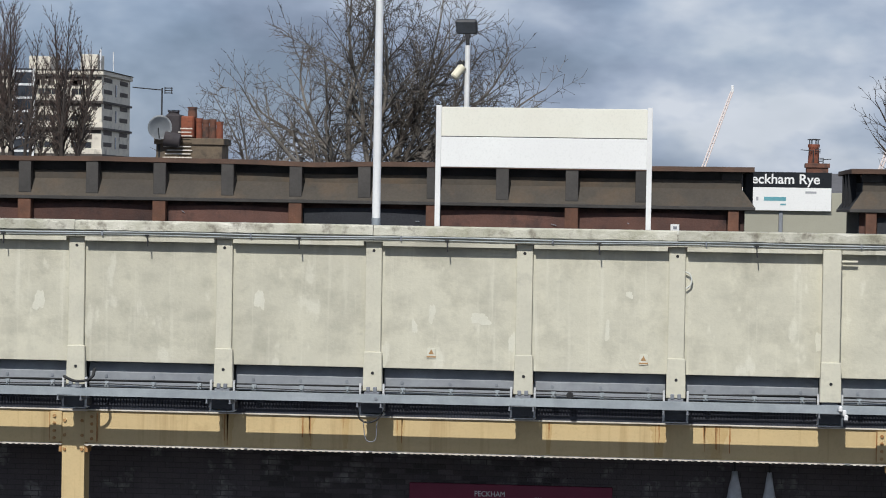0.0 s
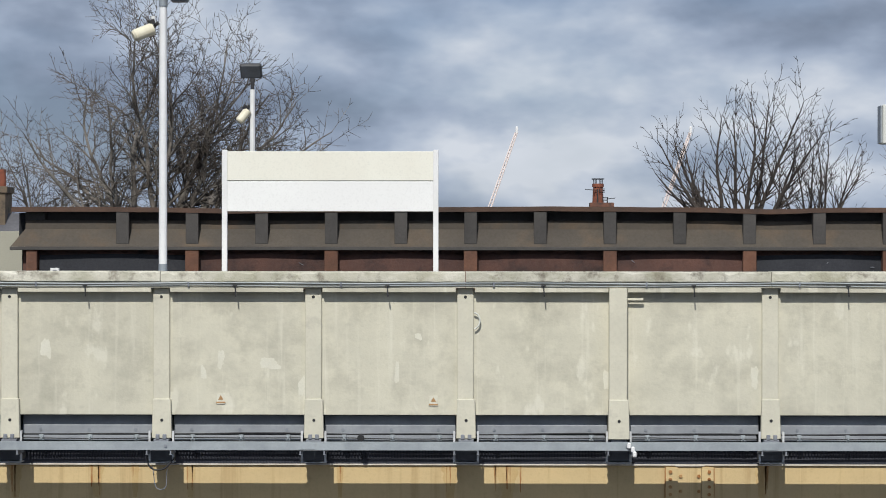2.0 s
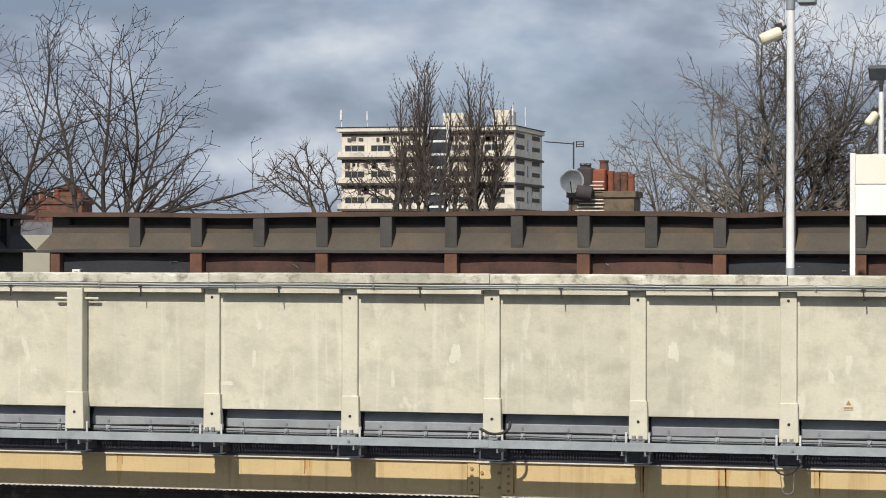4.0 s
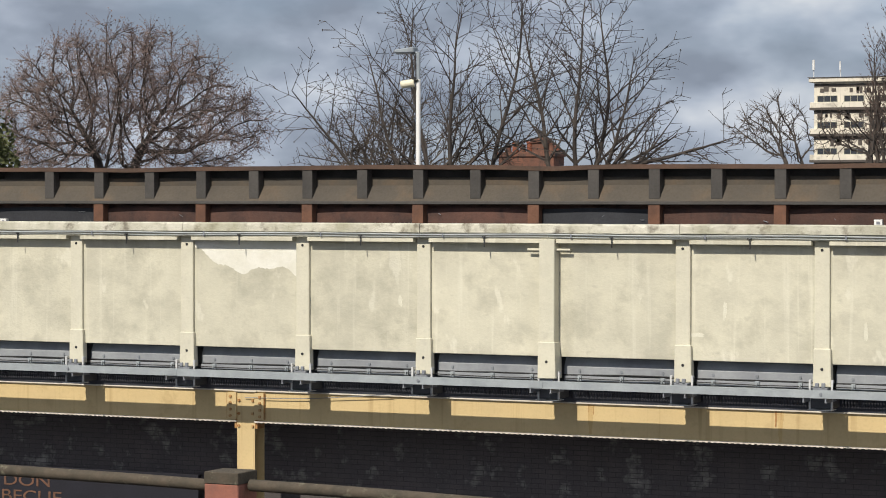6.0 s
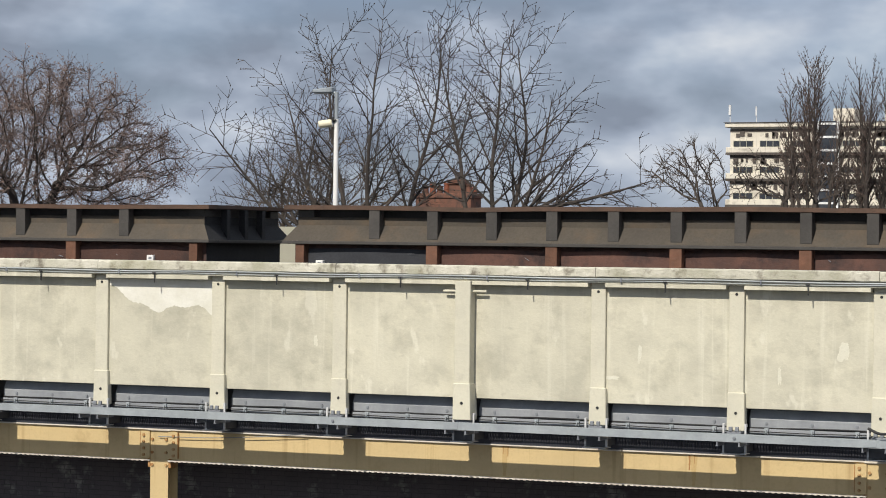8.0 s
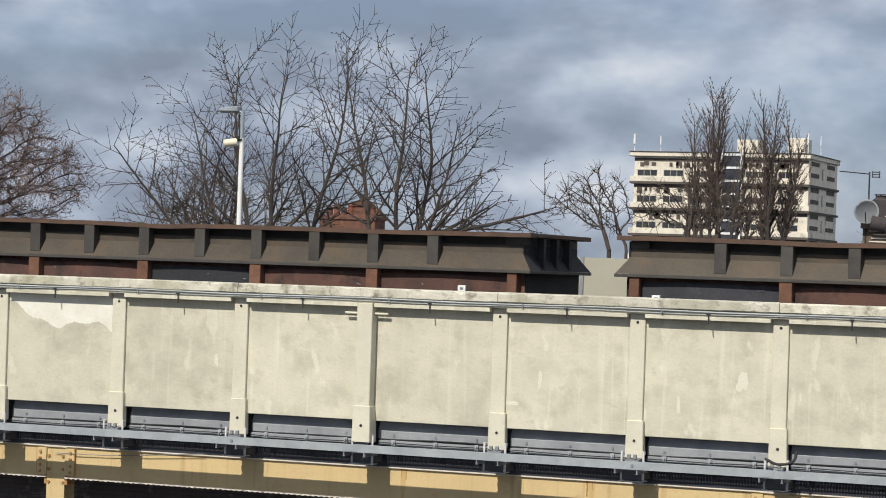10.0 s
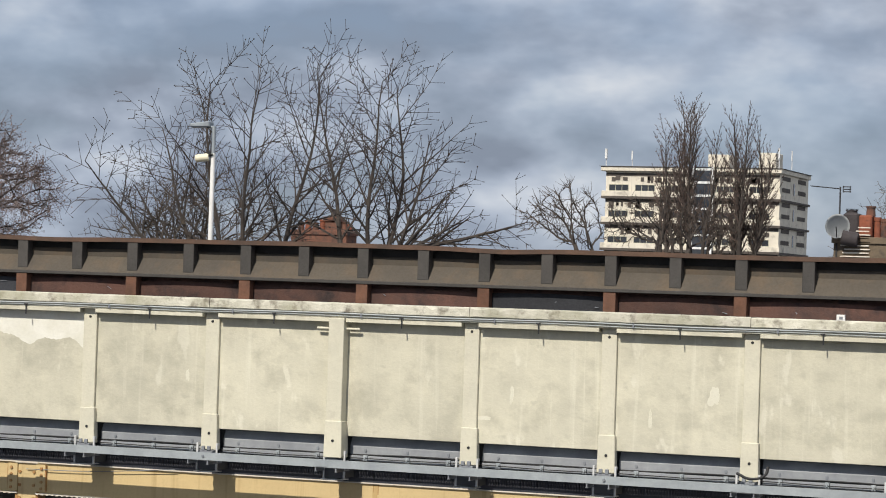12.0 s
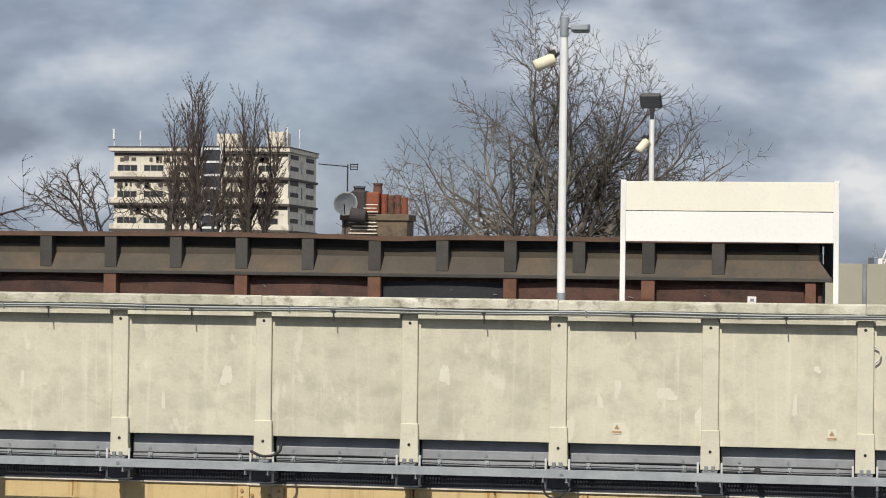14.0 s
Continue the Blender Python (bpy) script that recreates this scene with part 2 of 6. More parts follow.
    "tower_slab": mat("grey_brown_slab", (0.11, 0.095, 0.085), (0.07, 0.062, 0.057), 0.6, 0.9, space="World", fine=3),
    "frame_white": mat("white_frames", (0.78, 0.79, 0.80), None, 2, 0.5, space="World", bump=0),
    "glass": mat("dark_window_glass", (0.02, 0.024, 0.032), (0.045, 0.05, 0.06), 0.7, 0.12, space="World", bump=0, spec=0.6),
    "chim_brick": mat("stock_brick", (0.17, 0.13, 0.09), (0.10, 0.08, 0.06), 3, 0.95, space="World", fine=14, bump=0.5,
                      stains=(0.07, 0.06, 0.05), stain_scale=3, stain_at=(0.52, 0.66)),
    "red_brick": mat("red_brick", (0.18, 0.082, 0.055), (0.11, 0.058, 0.045), 3, 0.95, space="World", fine=14, bump=0.5,
                     stains=(0.06, 0.045, 0.04), stain_scale=3.5, stain_at=(0.5, 0.65), streaks=(0.08, 0.05, 0.04)),
    "pot_red": mat("terracotta_pot", (0.27, 0.085, 0.045), (0.17, 0.06, 0.04), 3, 0.85, space="World", fine=12, bump=0.2,
                   stains=(0.09, 0.05, 0.04), stain_scale=4, stain_at=(0.55, 0.7)),
    "pot_dark": mat("sooty_pot", (0.045, 0.04, 0.045), (0.06, 0.05, 0.05), 3, 0.85, space="World", fine=12, bump=0.2),
    "slate": mat("slate_roof", (0.12, 0.12, 0.13), (0.08, 0.08, 0.09), 2, 0.8, space="World", fine=10, bump=0.4),
    "dish": mat("grey_dish", (0.36, 0.38, 0.40), (0.31, 0.33, 0.35), 3, 0.5, space="World", bump=0.02),
    "bark_pale": mat("pale_birch_bark", (0.11, 0.095, 0.08), (0.36, 0.33, 0.29), 1.4, 0.9, space="World", fine=10, bump=0.5),
    "bark_dark": mat("dark_bark", (0.044, 0.037, 0.034), (0.075, 0.062, 0.054), 1.6, 0.95, space="World", fine=12, bump=0.5),
    "bark_brown": mat("brown_bark", (0.10, 0.078, 0.06), (0.15, 0.12, 0.09), 1.6, 0.95, space="World", fine=12, bump=0.5),
    "twig_brown": mat("brown_twigs", (0.085, 0.062, 0.048), (0.055, 0.042, 0.035), 0.8, 0.9, space="World", bump=0),
    "twig_dark": mat("dark_twigs", (0.060, 0.046, 0.040), (0.040, 0.033, 0.030), 0.8, 0.9, space="World", bump=0),
    "bark_birch": mat("silvery_birch_bark", (0.075, 0.065, 0.055), (0.30, 0.275, 0.245), 0.9, 0.9, space="World", fine=10, bump=0.5),
    "twig_pink": mat("pinkish_grey_twigs", (0.21, 0.155, 0.14), (0.13, 0.095, 0.086), 0.8, 0.9, space="World", bump=0),
    "twig_grey": mat("grey_twigs", (0.125, 0.105, 0.088), (0.070, 0.060, 0.052), 0.8, 0.9, space="World", bump=0),
    "twig_red": mat("reddish_twigs", (0.135, 0.092, 0.077), (0.08, 0.056, 0.05), 0.8, 0.9, space="World", bump=0),
    "bud": mat("tree_buds", (0.16, 0.11, 0.08), (0.12, 0.10, 0.06), 2, 0.8, space="World", bump=0),
    "leaf": mat("olive_leaves", (0.075, 0.085, 0.028), (0.045, 0.055, 0.02), 0.9, 0.7, space="World", bump=0),
    "crane": mat("pale_crane_paint", (0.80, 0.70, 0.67), (0.74, 0.66, 0.63), 0.4, 0.6, space="World", bump=0),
}


# ---- building helpers ----
def box(bm, x0, x1, y0, y1, z0, z1):
    v = [bm.verts.new((x, y, z)) for z in (z0, z1) for x, y in ((x0, y0), (x1, y0), (x1, y1), (x0, y1))]
    for f in ((3, 2, 1, 0), (4, 5, 6, 7), (0, 1, 5, 4), (1, 2, 6, 5), (2, 3, 7, 6), (3, 0, 4, 7)):
        bm.faces.new([v[i] for i in f])
    return v


def tube(bm, a, b, r0, r1=None, n=10, caps=True):
    a, b = Vector(a), Vector(b)
    r1 = r0 if r1 is None else r1
    q = (b - a).to_track_quat("Z", "Y")
    rings = []
    for p, r in ((a, r0), (b, r1)):
        rings.append([bm.verts.new(p + q @ Vector((r * math.cos(2 * math.pi * i / n), r * math.sin(2 * math.pi * i / n), 0))) for i in range(n)])
    for i in range(n):
        f = bm.faces.new((rings[0][i], rings[0][(i + 1) % n], rings[1][(i + 1) % n], rings[1][i]))
        f.smooth = n > 6
    if caps:
        bm.faces.new([bm.verts.new(v.co) for v in rings[0][::-1]])
        bm.faces.new([bm.verts.new(v.co) for v in rings[1]])


def polytube(bm, pts, radii, n=6):
    """One unbroken tube through a run of points."""
    pts = [Vector(p) for p in pts]
    rings = []
    for k, p in enumerate(pts):
        d = (pts[min(k + 1, len(pts) - 1)] - pts[max(k - 1, 0)]).normalized()
        u = d.orthogonal().normalized() if abs(d.z) > 0.9 else d.cross(Vector((0, 0, 1))).normalized()
        w = d.cross(u)
        r = radii[k] if isinstance(radii, (list, tuple)) else radii
        rings.append([bm.verts.new(p + u * (r * math.cos(2 * math.pi * i / n)) + w * (r * math.sin(2 * math.pi * i / n))) for i in range(n)])
    for a, b in zip(rings, rings[1:]):
        for i in range(n):
            bm.faces.new((a[i], a[(i + 1) % n], b[(i + 1) % n], b[i])).smooth = True
    bm.faces.new([bm.verts.new(v.co) for v in rings[0][::-1]])
    bm.faces.new([bm.verts.new(v.co) for v in rings[-1]])


def prism(bm, pts, x0, x1):
    """Extrude a closed (y, z) outline along x."""
    a = [bm.verts.new((x0, y, z)) for y, z in pts]
    b = [bm.verts.new((x1, y, z)) for y, z in pts]
    n = len(pts)
    for i in range(n):
        bm.faces.new((a[i], a[(i + 1) % n], b[(i + 1) % n], b[i]))
    bm.faces.new(a[::-1])
    bm.faces.new(b)


def bevel(bm, w, seg=1):
    bmesh.ops.bevel(bm, geom=list(bm.edges), offset=w, segments=seg, affect="EDGES", clamp_overlap=True)


def done(bm, name, material):
    bmesh.ops.recalc_face_normals(bm, faces=list(bm.faces))
    me = bpy.data.meshes.new(name)
    bm.to_mesh(me)
    bm.free()
    me.materials.append(material)
    return me


def part(name, bm, material, parent=None, label="", at=None):
    """Link a bmesh (or a mesh that is already made) as one object under a thing."""
    me = bm if isinstance(bm, bpy.types.Mesh) else done(bm, name, material)
    ob = new(name, me)
    ob.parent = parent
    if at is not None:
        ob.matrix_basis = at if isinstance(at, Matrix) else Matrix.Translation(at)
    if label:
        ob["label"] = label
    return ob


def thing(name, label, category, group="", kind="", at=(0, 0, 0)):
    ob = new(name)
    ob.empty_display_size = 0.2
    ob.matrix_basis = at if isinstance(at, Matrix) else Matrix.Translation(at)
    return tagged(ob, label, category, group, kind)


def boxes(*specs, w=0.0):
    bm = bmesh.new()
    for s in specs:
        box(bm, *s)
    if w:
        bevel(bm, w)
    return bm


# ---- levels ----
H = 7.30          # the bolt holes at the heads of the pilasters
STEP = 2.0        # from pilaster to pilaster
FIRST, LAST = -14, 10
PLATFORM = 6.40
RAIL = 5.50
GT, GB = H - 2.225, H - 2.715    # top and bottom of the yellow girders
SET_BACK = 0.38                  # of the girders behind the parapet's face

# ---- ground ----
def build_ground():
    bm = bmesh.new()
    n = 24
    s = 4500.0
    vs = [[bm.verts.new((-s + 2 * s * i / n, -s + 2 * s * j / n, 0)) for i in range(n + 1)] for j in range(n + 1)]
    for j in range(n):
        for i in range(n):
            bm.faces.new((vs[j][i], vs[j][i + 1], vs[j + 1][i + 1], vs[j + 1][i]))
    tagged(part("ground", bm, M["ground"]), "dark grey street ground below the viaduct", "ground", kind="structure")


build_ground()


# ---- the viaduct: deck, platforms, tracks ----
def build_deck():
    deck = boxes((-135, 135, 0.62, 16.5, 4.75, 5.25))
    tagged(part("viaduct_deck", deck, M["dark"]), "sooty viaduct deck under platforms and tracks", "deck", kind="structure")
    bed = boxes((-135, 135, 4.35, 10.45, 5.254, 5.40))
    tagged(part("trackbed", bed, M["ballast"]), "grey stone ballast under the two tracks", "track bed", kind="structure")
    near = boxes((-135, 135, 0.32, 4.15, 5.254, PLATFORM), w=0.02)
    tagged(part("platform_near", near, M["platform"]), "asphalt station platform behind the concrete parapet", "platform", kind="structure")
    far = boxes((-135, 135, 10.65, 16.2, 5.254, PLATFORM), w=0.02)
    tagged(part("platform_far", far, M["platform"]), "asphalt station platform across the tracks", "platform", kind="structure")
    for y in (5.08, 6.52, 8.28, 9.72):
        bm = boxes((-135, 135, y - 0.035, y + 0.035, 5.404, RAIL))
        tagged(part("rail", bm, M["wheel"]), "worn steel running rail on ballast", "rail", "running rails", "structure")


build_deck()


# ---- parapet of precast panels ----
def build_parapet():
    wall = thing("wall_parapet", "cream painted precast concrete parapet with pilasters", "wall", kind="structure")
    rnd = random.Random(4)
    # panel: recessed slab with a slightly dished lower edge
    bm = boxes((-STEP / 2 + 0.002, STEP / 2 - 0.002, 0.0, 0.14, H - 1.555, H + 0.10), w=0.006)
    panel = done(bm, "panel", M["concrete"])
    # pilaster: shaft, wider foot with a sloped shoulder
    def pilaster_mesh(deep, half, top):
        b = bmesh.new()
        box(b, -half, half, -deep, 0.05, H - 1.36, top)
        pts = [(-half - 0.012, H - 1.86), (half + 0.03, H - 1.86), (half + 0.018, H - 1.34), (-half - 0.004, H - 1.34)]
        lo = [b.verts.new((x, -deep - 0.02, z)) for x, z in pts]
        hi = [b.verts.new((x, 0.05, z)) for x, z in pts]
        for i in range(4):
            b.faces.new((lo[i], lo[(i + 1) % 4], hi[(i + 1) % 4], hi[i]))
        b.faces.new(lo)
        b.faces.new(hi[::-1])
        bevel(b, 0.008)
        return done(b, "pilaster", M["pilaster"])
    plain = pilaster_mesh(0.05, 0.108, H + 0.118)
    joint = pilaster_mesh(0.18, 0.118, H + 0.118)
    hole_bm = bmesh.new()
    tube(hole_bm, (0, -0.004, 0), (0, 0.01, 0), 0.021, n=10)
    hole = done(hole_bm, "bolt_hole", M["black"])
    hook_bm = bmesh.new()
    tube(hook_bm, (0, 0, 0.10), (0.010, -0.010, -0.045), 0.009, n=6)
    tube(hook_bm, (-0.03, 0, 0.10), (0.03, 0, 0.10), 0.010, n=6)
    hook = done(hook_bm, "drip_hook", M["dark"])
    for i in range(FIRST, LAST + 1):
        x = i * STEP
        p = part("panel", panel, None, wall, at=(x + STEP / 2, 0.001 * rnd.uniform(-1, 1), 0))
        special = i % 8 == 3
        c = part("pilaster", joint if special else plain, None, wall, at=(x, 0, 0))
        if not special:
            part("bolt_hole", hole, None, c, at=(0, -0.05, H))
        part("bolt_hole", hole, None, c, at=(0.01, -0.202 if special else -0.072, H - 1.62))
        part("drip_hook", hook, None, wall, at=(x + STEP / 2 + rnd.uniform(-0.03, 0.03), -0.165, H + 0.05))
    # header band under the coping, one length to each bay
    head = done(boxes((-STEP / 2 + 0.001, STEP / 2 - 0.001, -0.145, 0.16, H + 0.120, H + 0.20), w=0.005), "header_beam", M["concrete"])
    drop = done(boxes((-STEP / 2 + 0.125, STEP / 2 - 0.125, -0.145, 0.0, H + 0.062, H + 0.1195), w=0.005), "header_nib", M["concrete"])
    def coping_mesh(seed):
        r = random.Random(seed)
        b = bmesh.new()
        n, prev = 44, None
        for k in range(n + 1):
            x = -STEP + 0.004 + (2 * STEP - 0.008) * k / n
            top, low, chip = r.uniform(-0.007, 0.004), r.uniform(-0.006, 0.003), (r.uniform(0.02, 0.05) if r.random() < 0.14 else r.uniform(0.008, 0.016))
            ring = [b.verts.new((x, yy, H + zz)) for yy, zz in ((-0.185 + r.uniform(-0.004, 0.004), 0.202 + 0.01 + low), (-0.18, 0.335 - chip + top), (-0.18 + chip, 0.34 + top), (0.24, 0.34), (0.25, 0.33), (0.25, 0.202), (-0.175, 0.202))]
            if prev:
                for i in range(7):
                    b.faces.new((prev[i], prev[(i + 1) % 7], ring[(i + 1) % 7], ring[i]))
            else:
                b.faces.new(ring[::-1])
            prev = ring
        b.faces.new(prev)
        return done(b, "coping_stone", M["coping"])
    stones = [coping_mesh(40 + k) for k in range(4)]
    for i in range(FIRST, LAST + 1):
        part("header_beam", head, None, wall, at=(i * STEP + STEP / 2, 0, 0))
        part("header_nib", drop, None, wall, at=(i * STEP + STEP / 2, 0, 0))
    for i in range(FIRST, LAST, 2):
        part("coping_stone", stones[i // 2 % 4], None, wall, at=(i * STEP + STEP, rnd.uniform(-0.006, 0.006), rnd.uniform(-0.006, 0.004)))
    return wall


parapet = build_parapet()


def ragged_patch(name, material, x, z, w, h, seed, parent, y=-0.0025):
    rnd = random.Random(seed)
    bm = bmesh.new()
    n = 56
    ring = []
    ph = [rnd.uniform(0, 6.3) for _ in range(3)]
    for k in range(n):
        a = 2 * math.pi * k / n
        ca, sa = math.cos(a), math.sin(a)
        e = (abs(ca) ** 4 + abs(sa) ** 4) ** (-1 / 4)
        r = e * (0.84 + 0.13 * math.sin(2 * a + ph[0]) + 0.10 * math.sin(3 * a + ph[1]) + 0.06 * math.sin(7 * a + ph[2]) + rnd.uniform(-0.06, 0.06))
        ring.append((w / 2 * ca * r, h / 2 * sa * r))
    lo = [bm.verts.new((a, 0, b)) for a, b in ring]
    hi = [bm.verts.new((a, 0.006, b)) for a, b in ring]
    bm.faces.new(lo)
    for k in range(n):
        bm.faces.new((lo[k], lo[(k + 1) % n], hi[(k + 1) % n], hi[k]))
    return part(name, bm, material, parent, at=(x, y, z))


# paint touched in on single panels: x, height, width, tall
for k, (x, z, w, h) in enumerate([
        (-1.53, 6.62, 0.14, 0.30), (1.42, 6.42, 0.28, 0.17), (0.78, 6.48, 0.10, 0.26), (0.55, 6.30, 0.08, 0.2),
        (3.38, 6.78, 0.10, 0.10), (5.88, 6.20, 0.16, 0.28), (-4.52, 6.55, 0.16, 0.30), (1.85, 6.12, 0.10, 0.30),
        (7.8, 6.25, 0.12, 0.3), (9.82, 6.3, 0.12, 0.32), (-7.4, 6.45, 0.06, 0.26), (-12.4, 6.5, 0.06, 0.2),
        (-7.85, 6.1, 0.34, 0.06), (-5.4, 6.2, 0.05, 0.3), (3.1, 6.3, 0.07, 0.3)]):
    ragged_patch("paint_patch", M["patch"], x, z, w, h, 60 + k, parapet)


def build_undercoat():
    """White undercoat across the head of one panel, ragged along its lower edge."""
    rnd = random.Random(91)
    bm = bmesh.new()
    n, x0, x1 = 60, -15.885, -14.13
    prev = None
    for k in range(n + 1):
        u = k / n
        low = 7.13 - 0.20 * min(1, 1.6 * u) + 0.07 * math.sin(9 * u + 1) + 0.035 * math.sin(23 * u) + rnd.uniform(-0.012, 0.012) - 0.03
        if u < 0.10:
            low += 0.10 * (1 - u / 0.10)
        pair = [bm.verts.new((x0 + (x1 - x0) * u, -0.0025, z)) for z in (low, 7.355)]
        if prev:
            bm.faces.new((prev[0], pair[0], pair[1], prev[1]))
        prev = pair
    ext = bmesh.ops.extrude_face_region(bm, geom=list(bm.faces))
    for v in ext["geom"]:
        if isinstance(v, bmesh.types.BMVert):
            v.co.y = 0.004
    part("undercoat", bm, M["white_patch"], parapet, "white ragged undercoat")


build_undercoat()


def build_pegs():
    for x in (-10.0, 6.0):
        for s in (-1, 1):
            if x > 0 and s < 0:
                continue
            bm = bmesh.new()
            tube(bm, (0, 0, 0), (s * 0.22, 0, 0.0), 0.019, n=8)
            bevel(bm, 0.002)
            p = part("peg", bm, M["pilaster"], parapet, at=(x + s * 0.11, -0.09, H - 0.03))


build_pegs()


def build_conduit():
    c = thing("conduit", "thin grey conduits clipped along the parapet coping", "conduit")
    for k, (dz, r) in enumerate(((0.182, 0.012), (0.150, 0.006))):
        for i in range(FIRST, LAST, 3):
            bm = bmesh.new()
            x0, x1 = i * STEP, min((i + 3) * STEP, LAST * STEP + STEP)
            xs = [x0 + (x1 - x0) * j / 8 for j in range(9)]
            polytube(bm, [(u, -0.166 + 0.004 * k, H + dz + 0.008 * math.sin(u * 1.7 + k)) for u in xs], r)
            part("pipe", bm, M["conduit"], c)
    clip = done(boxes((-0.012, 0.012, -0.182, -0.146, H + 0.135, H + 0.198), w=0.003), "clip", M["dullsteel"])
    for i in range(FIRST, LAST):
        part("clip", clip, None, c, at=(i * STEP + 0.37, 0, 0))


build_conduit()


# ---- services below the panels: backing plate, cables, tray on brackets ----
def build_services():
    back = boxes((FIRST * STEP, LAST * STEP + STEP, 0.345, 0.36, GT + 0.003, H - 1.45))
    tagged(part("backing_plate", back, M["backing"]), "recessed plate, dark for the shade under the parapet panels", "plate", kind="structure")
    shelf_bm = bmesh.new()
    prism(shelf_bm, [(0.150, H - 1.815), (0.29, H - 1.815), (0.29, H - 1.575), (0.215, H - 1.575), (0.150, H - 1.70)], -0.86, 0.87)
    bevel(shelf_bm, 0.004)
    shelf = done(shelf_bm, "edge_plate", M["plate"])
    lower = done(boxes((-0.84, 0.84, 0.10, 0.29, H - 1.90, H - 1.83), w=0.004), "edge_strip", M["plate"])
    bolt_bm = bmesh.new()
    tube(bolt_bm, (0, -0.015, 0), (0, 0.01, 0), 0.022, n=6)
    bolt = done(bolt_bm, "bolt", M["dullsteel"])
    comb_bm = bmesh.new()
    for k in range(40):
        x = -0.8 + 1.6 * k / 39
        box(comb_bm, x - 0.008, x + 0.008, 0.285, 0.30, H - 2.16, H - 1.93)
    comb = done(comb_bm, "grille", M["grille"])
    cleat = done(boxes((-0.03, 0.03, 0.07, 0.12, H - 1.90, H - 1.82), (-0.012, 0.012, 0.05, 0.08, H - 1.88, H - 1.84), w=0.004), "cleat", M["galv"])
    for i in range(FIRST, LAST):
        p = thing("edge_panel", "grey steel edge plate bolted between the pilaster feet", "steel plate", "steel edge plates", at=(i * STEP + STEP / 2, 0, 0))
        part("edge_plate", shelf, None, p)
        part("edge_strip", lower, None, p)
        part("grille", comb, None, p)
        for x in (-0.62, 0.02, 0.64):
            part("bolt", bolt, None, p, at=(x, 0.150, H - 1.755))
            part("cleat", cleat, None, p, at=(x + 0.02, 0, 0))
    for dz, y, r in ((-1.812, 0.13, 0.010), (-1.925, 0.08, 0.018), (-1.865, 0.07, 0.007)):
        bm = bmesh.new()
        xs = [FIRST * STEP + 0.5 * j for j in range(2 * int((LAST - FIRST) * STEP) + 1)]
        polytube(bm, [(u, y, H + dz + 0.006 * math.sin(u * 3.1 + dz * 50) + 0.006 * math.sin(u * 1.3)) for u in xs], r, n=5)
        tagged(part("cable", bm, M["black"]), "black cable lying along the cable tray", "cable", "cables on the tray")
    # tray, in lengths
    bm0 = bmesh.new()
    lo, hi, yf, yb = H - 1.985, H - 1.885, -0.43, -0.26
    prism(bm0, [(yf, lo), (yb, lo), (yb, hi), (yb - 0.012, hi), (yb - 0.012, lo + 0.012), (yf + 0.012, lo + 0.012), (yf + 0.012, hi), (yf, hi)], -2.998, 2.998)
    tray = done(bm0, "tray", M["galv"])
    join = done(boxes((-0.10, 0.10, -0.436, -0.432, H - 1.975, H - 1.895), w=0.001), "joint_plate", M["galv"])
    for k, x in enumerate(range(-26, 20, 6)):
        t = thing("cable_tray", "galvanised steel cable tray carried on brackets", "cable tray", "cable tray lengths", at=(x + 1.0, 0, 0))
        part("tray", tray, None, t)
        part("joint_plate", join, None, t, at=(2.95, 0, 0))
        part("bolt", bolt, None, t, at=(1.1, -0.43, H - 1.93))
    # bracket at each pilaster foot: two arms, hangers, base plate, packing
    arm = done(boxes((-0.010, 0.010, -0.42, 0.05, H - 2.04, H - 1.987), (-0.018, 0.018, -0.42, 0.05, H - 2.05, H - 2.04), w=0.002), "arm", M["dullsteel"])
    hang = done(boxes((-0.014, 0.014, -0.125, -0.100, H - 2.16, H - 1.76), (-0.014, 0.014, -0.100, -0.06, H - 1.80, H - 1.76), w=0.002), "hanger", M["white_steel"])
    base = done(boxes((-0.17, 0.17, -0.20, 0.05, H - 2.172, H - 2.162), w=0.002), "base_plate", M["white_steel"])
    pack = done(boxes((-0.10, 0.10, -0.16, 0.05, H - 1.90, H - 1.865), (-0.07, -0.02, -0.17, -0.13, H - 1.865, H - 1.80),
                      (0.02, 0.07, -0.17, -0.13, H - 1.865, H - 1.80), w=0.006), "packing", M["dullsteel"])
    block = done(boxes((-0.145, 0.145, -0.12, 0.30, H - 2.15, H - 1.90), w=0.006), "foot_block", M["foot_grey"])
    for i in range(FIRST, LAST + 1):
        b = thing("tray_bracket", "galvanised bracket at a pilaster foot holding the tray", "bracket", "tray brackets", at=(i * STEP + 0.01, 0, 0))
        for s in (-0.155, 0.155):
            part("arm", arm, None, b, at=(s, 0, 0))
            part("hanger", hang, None, b, at=(s, 0, 0))
        part("base_plate", base, None, b)
        part("packing", pack, None, b)
        part("foot_block", block, None, b)


build_services()


# ---- yellow girders on columns ----
COLUMNS = [-26.3, -15.2, -4.11, 6.98, 18.07]


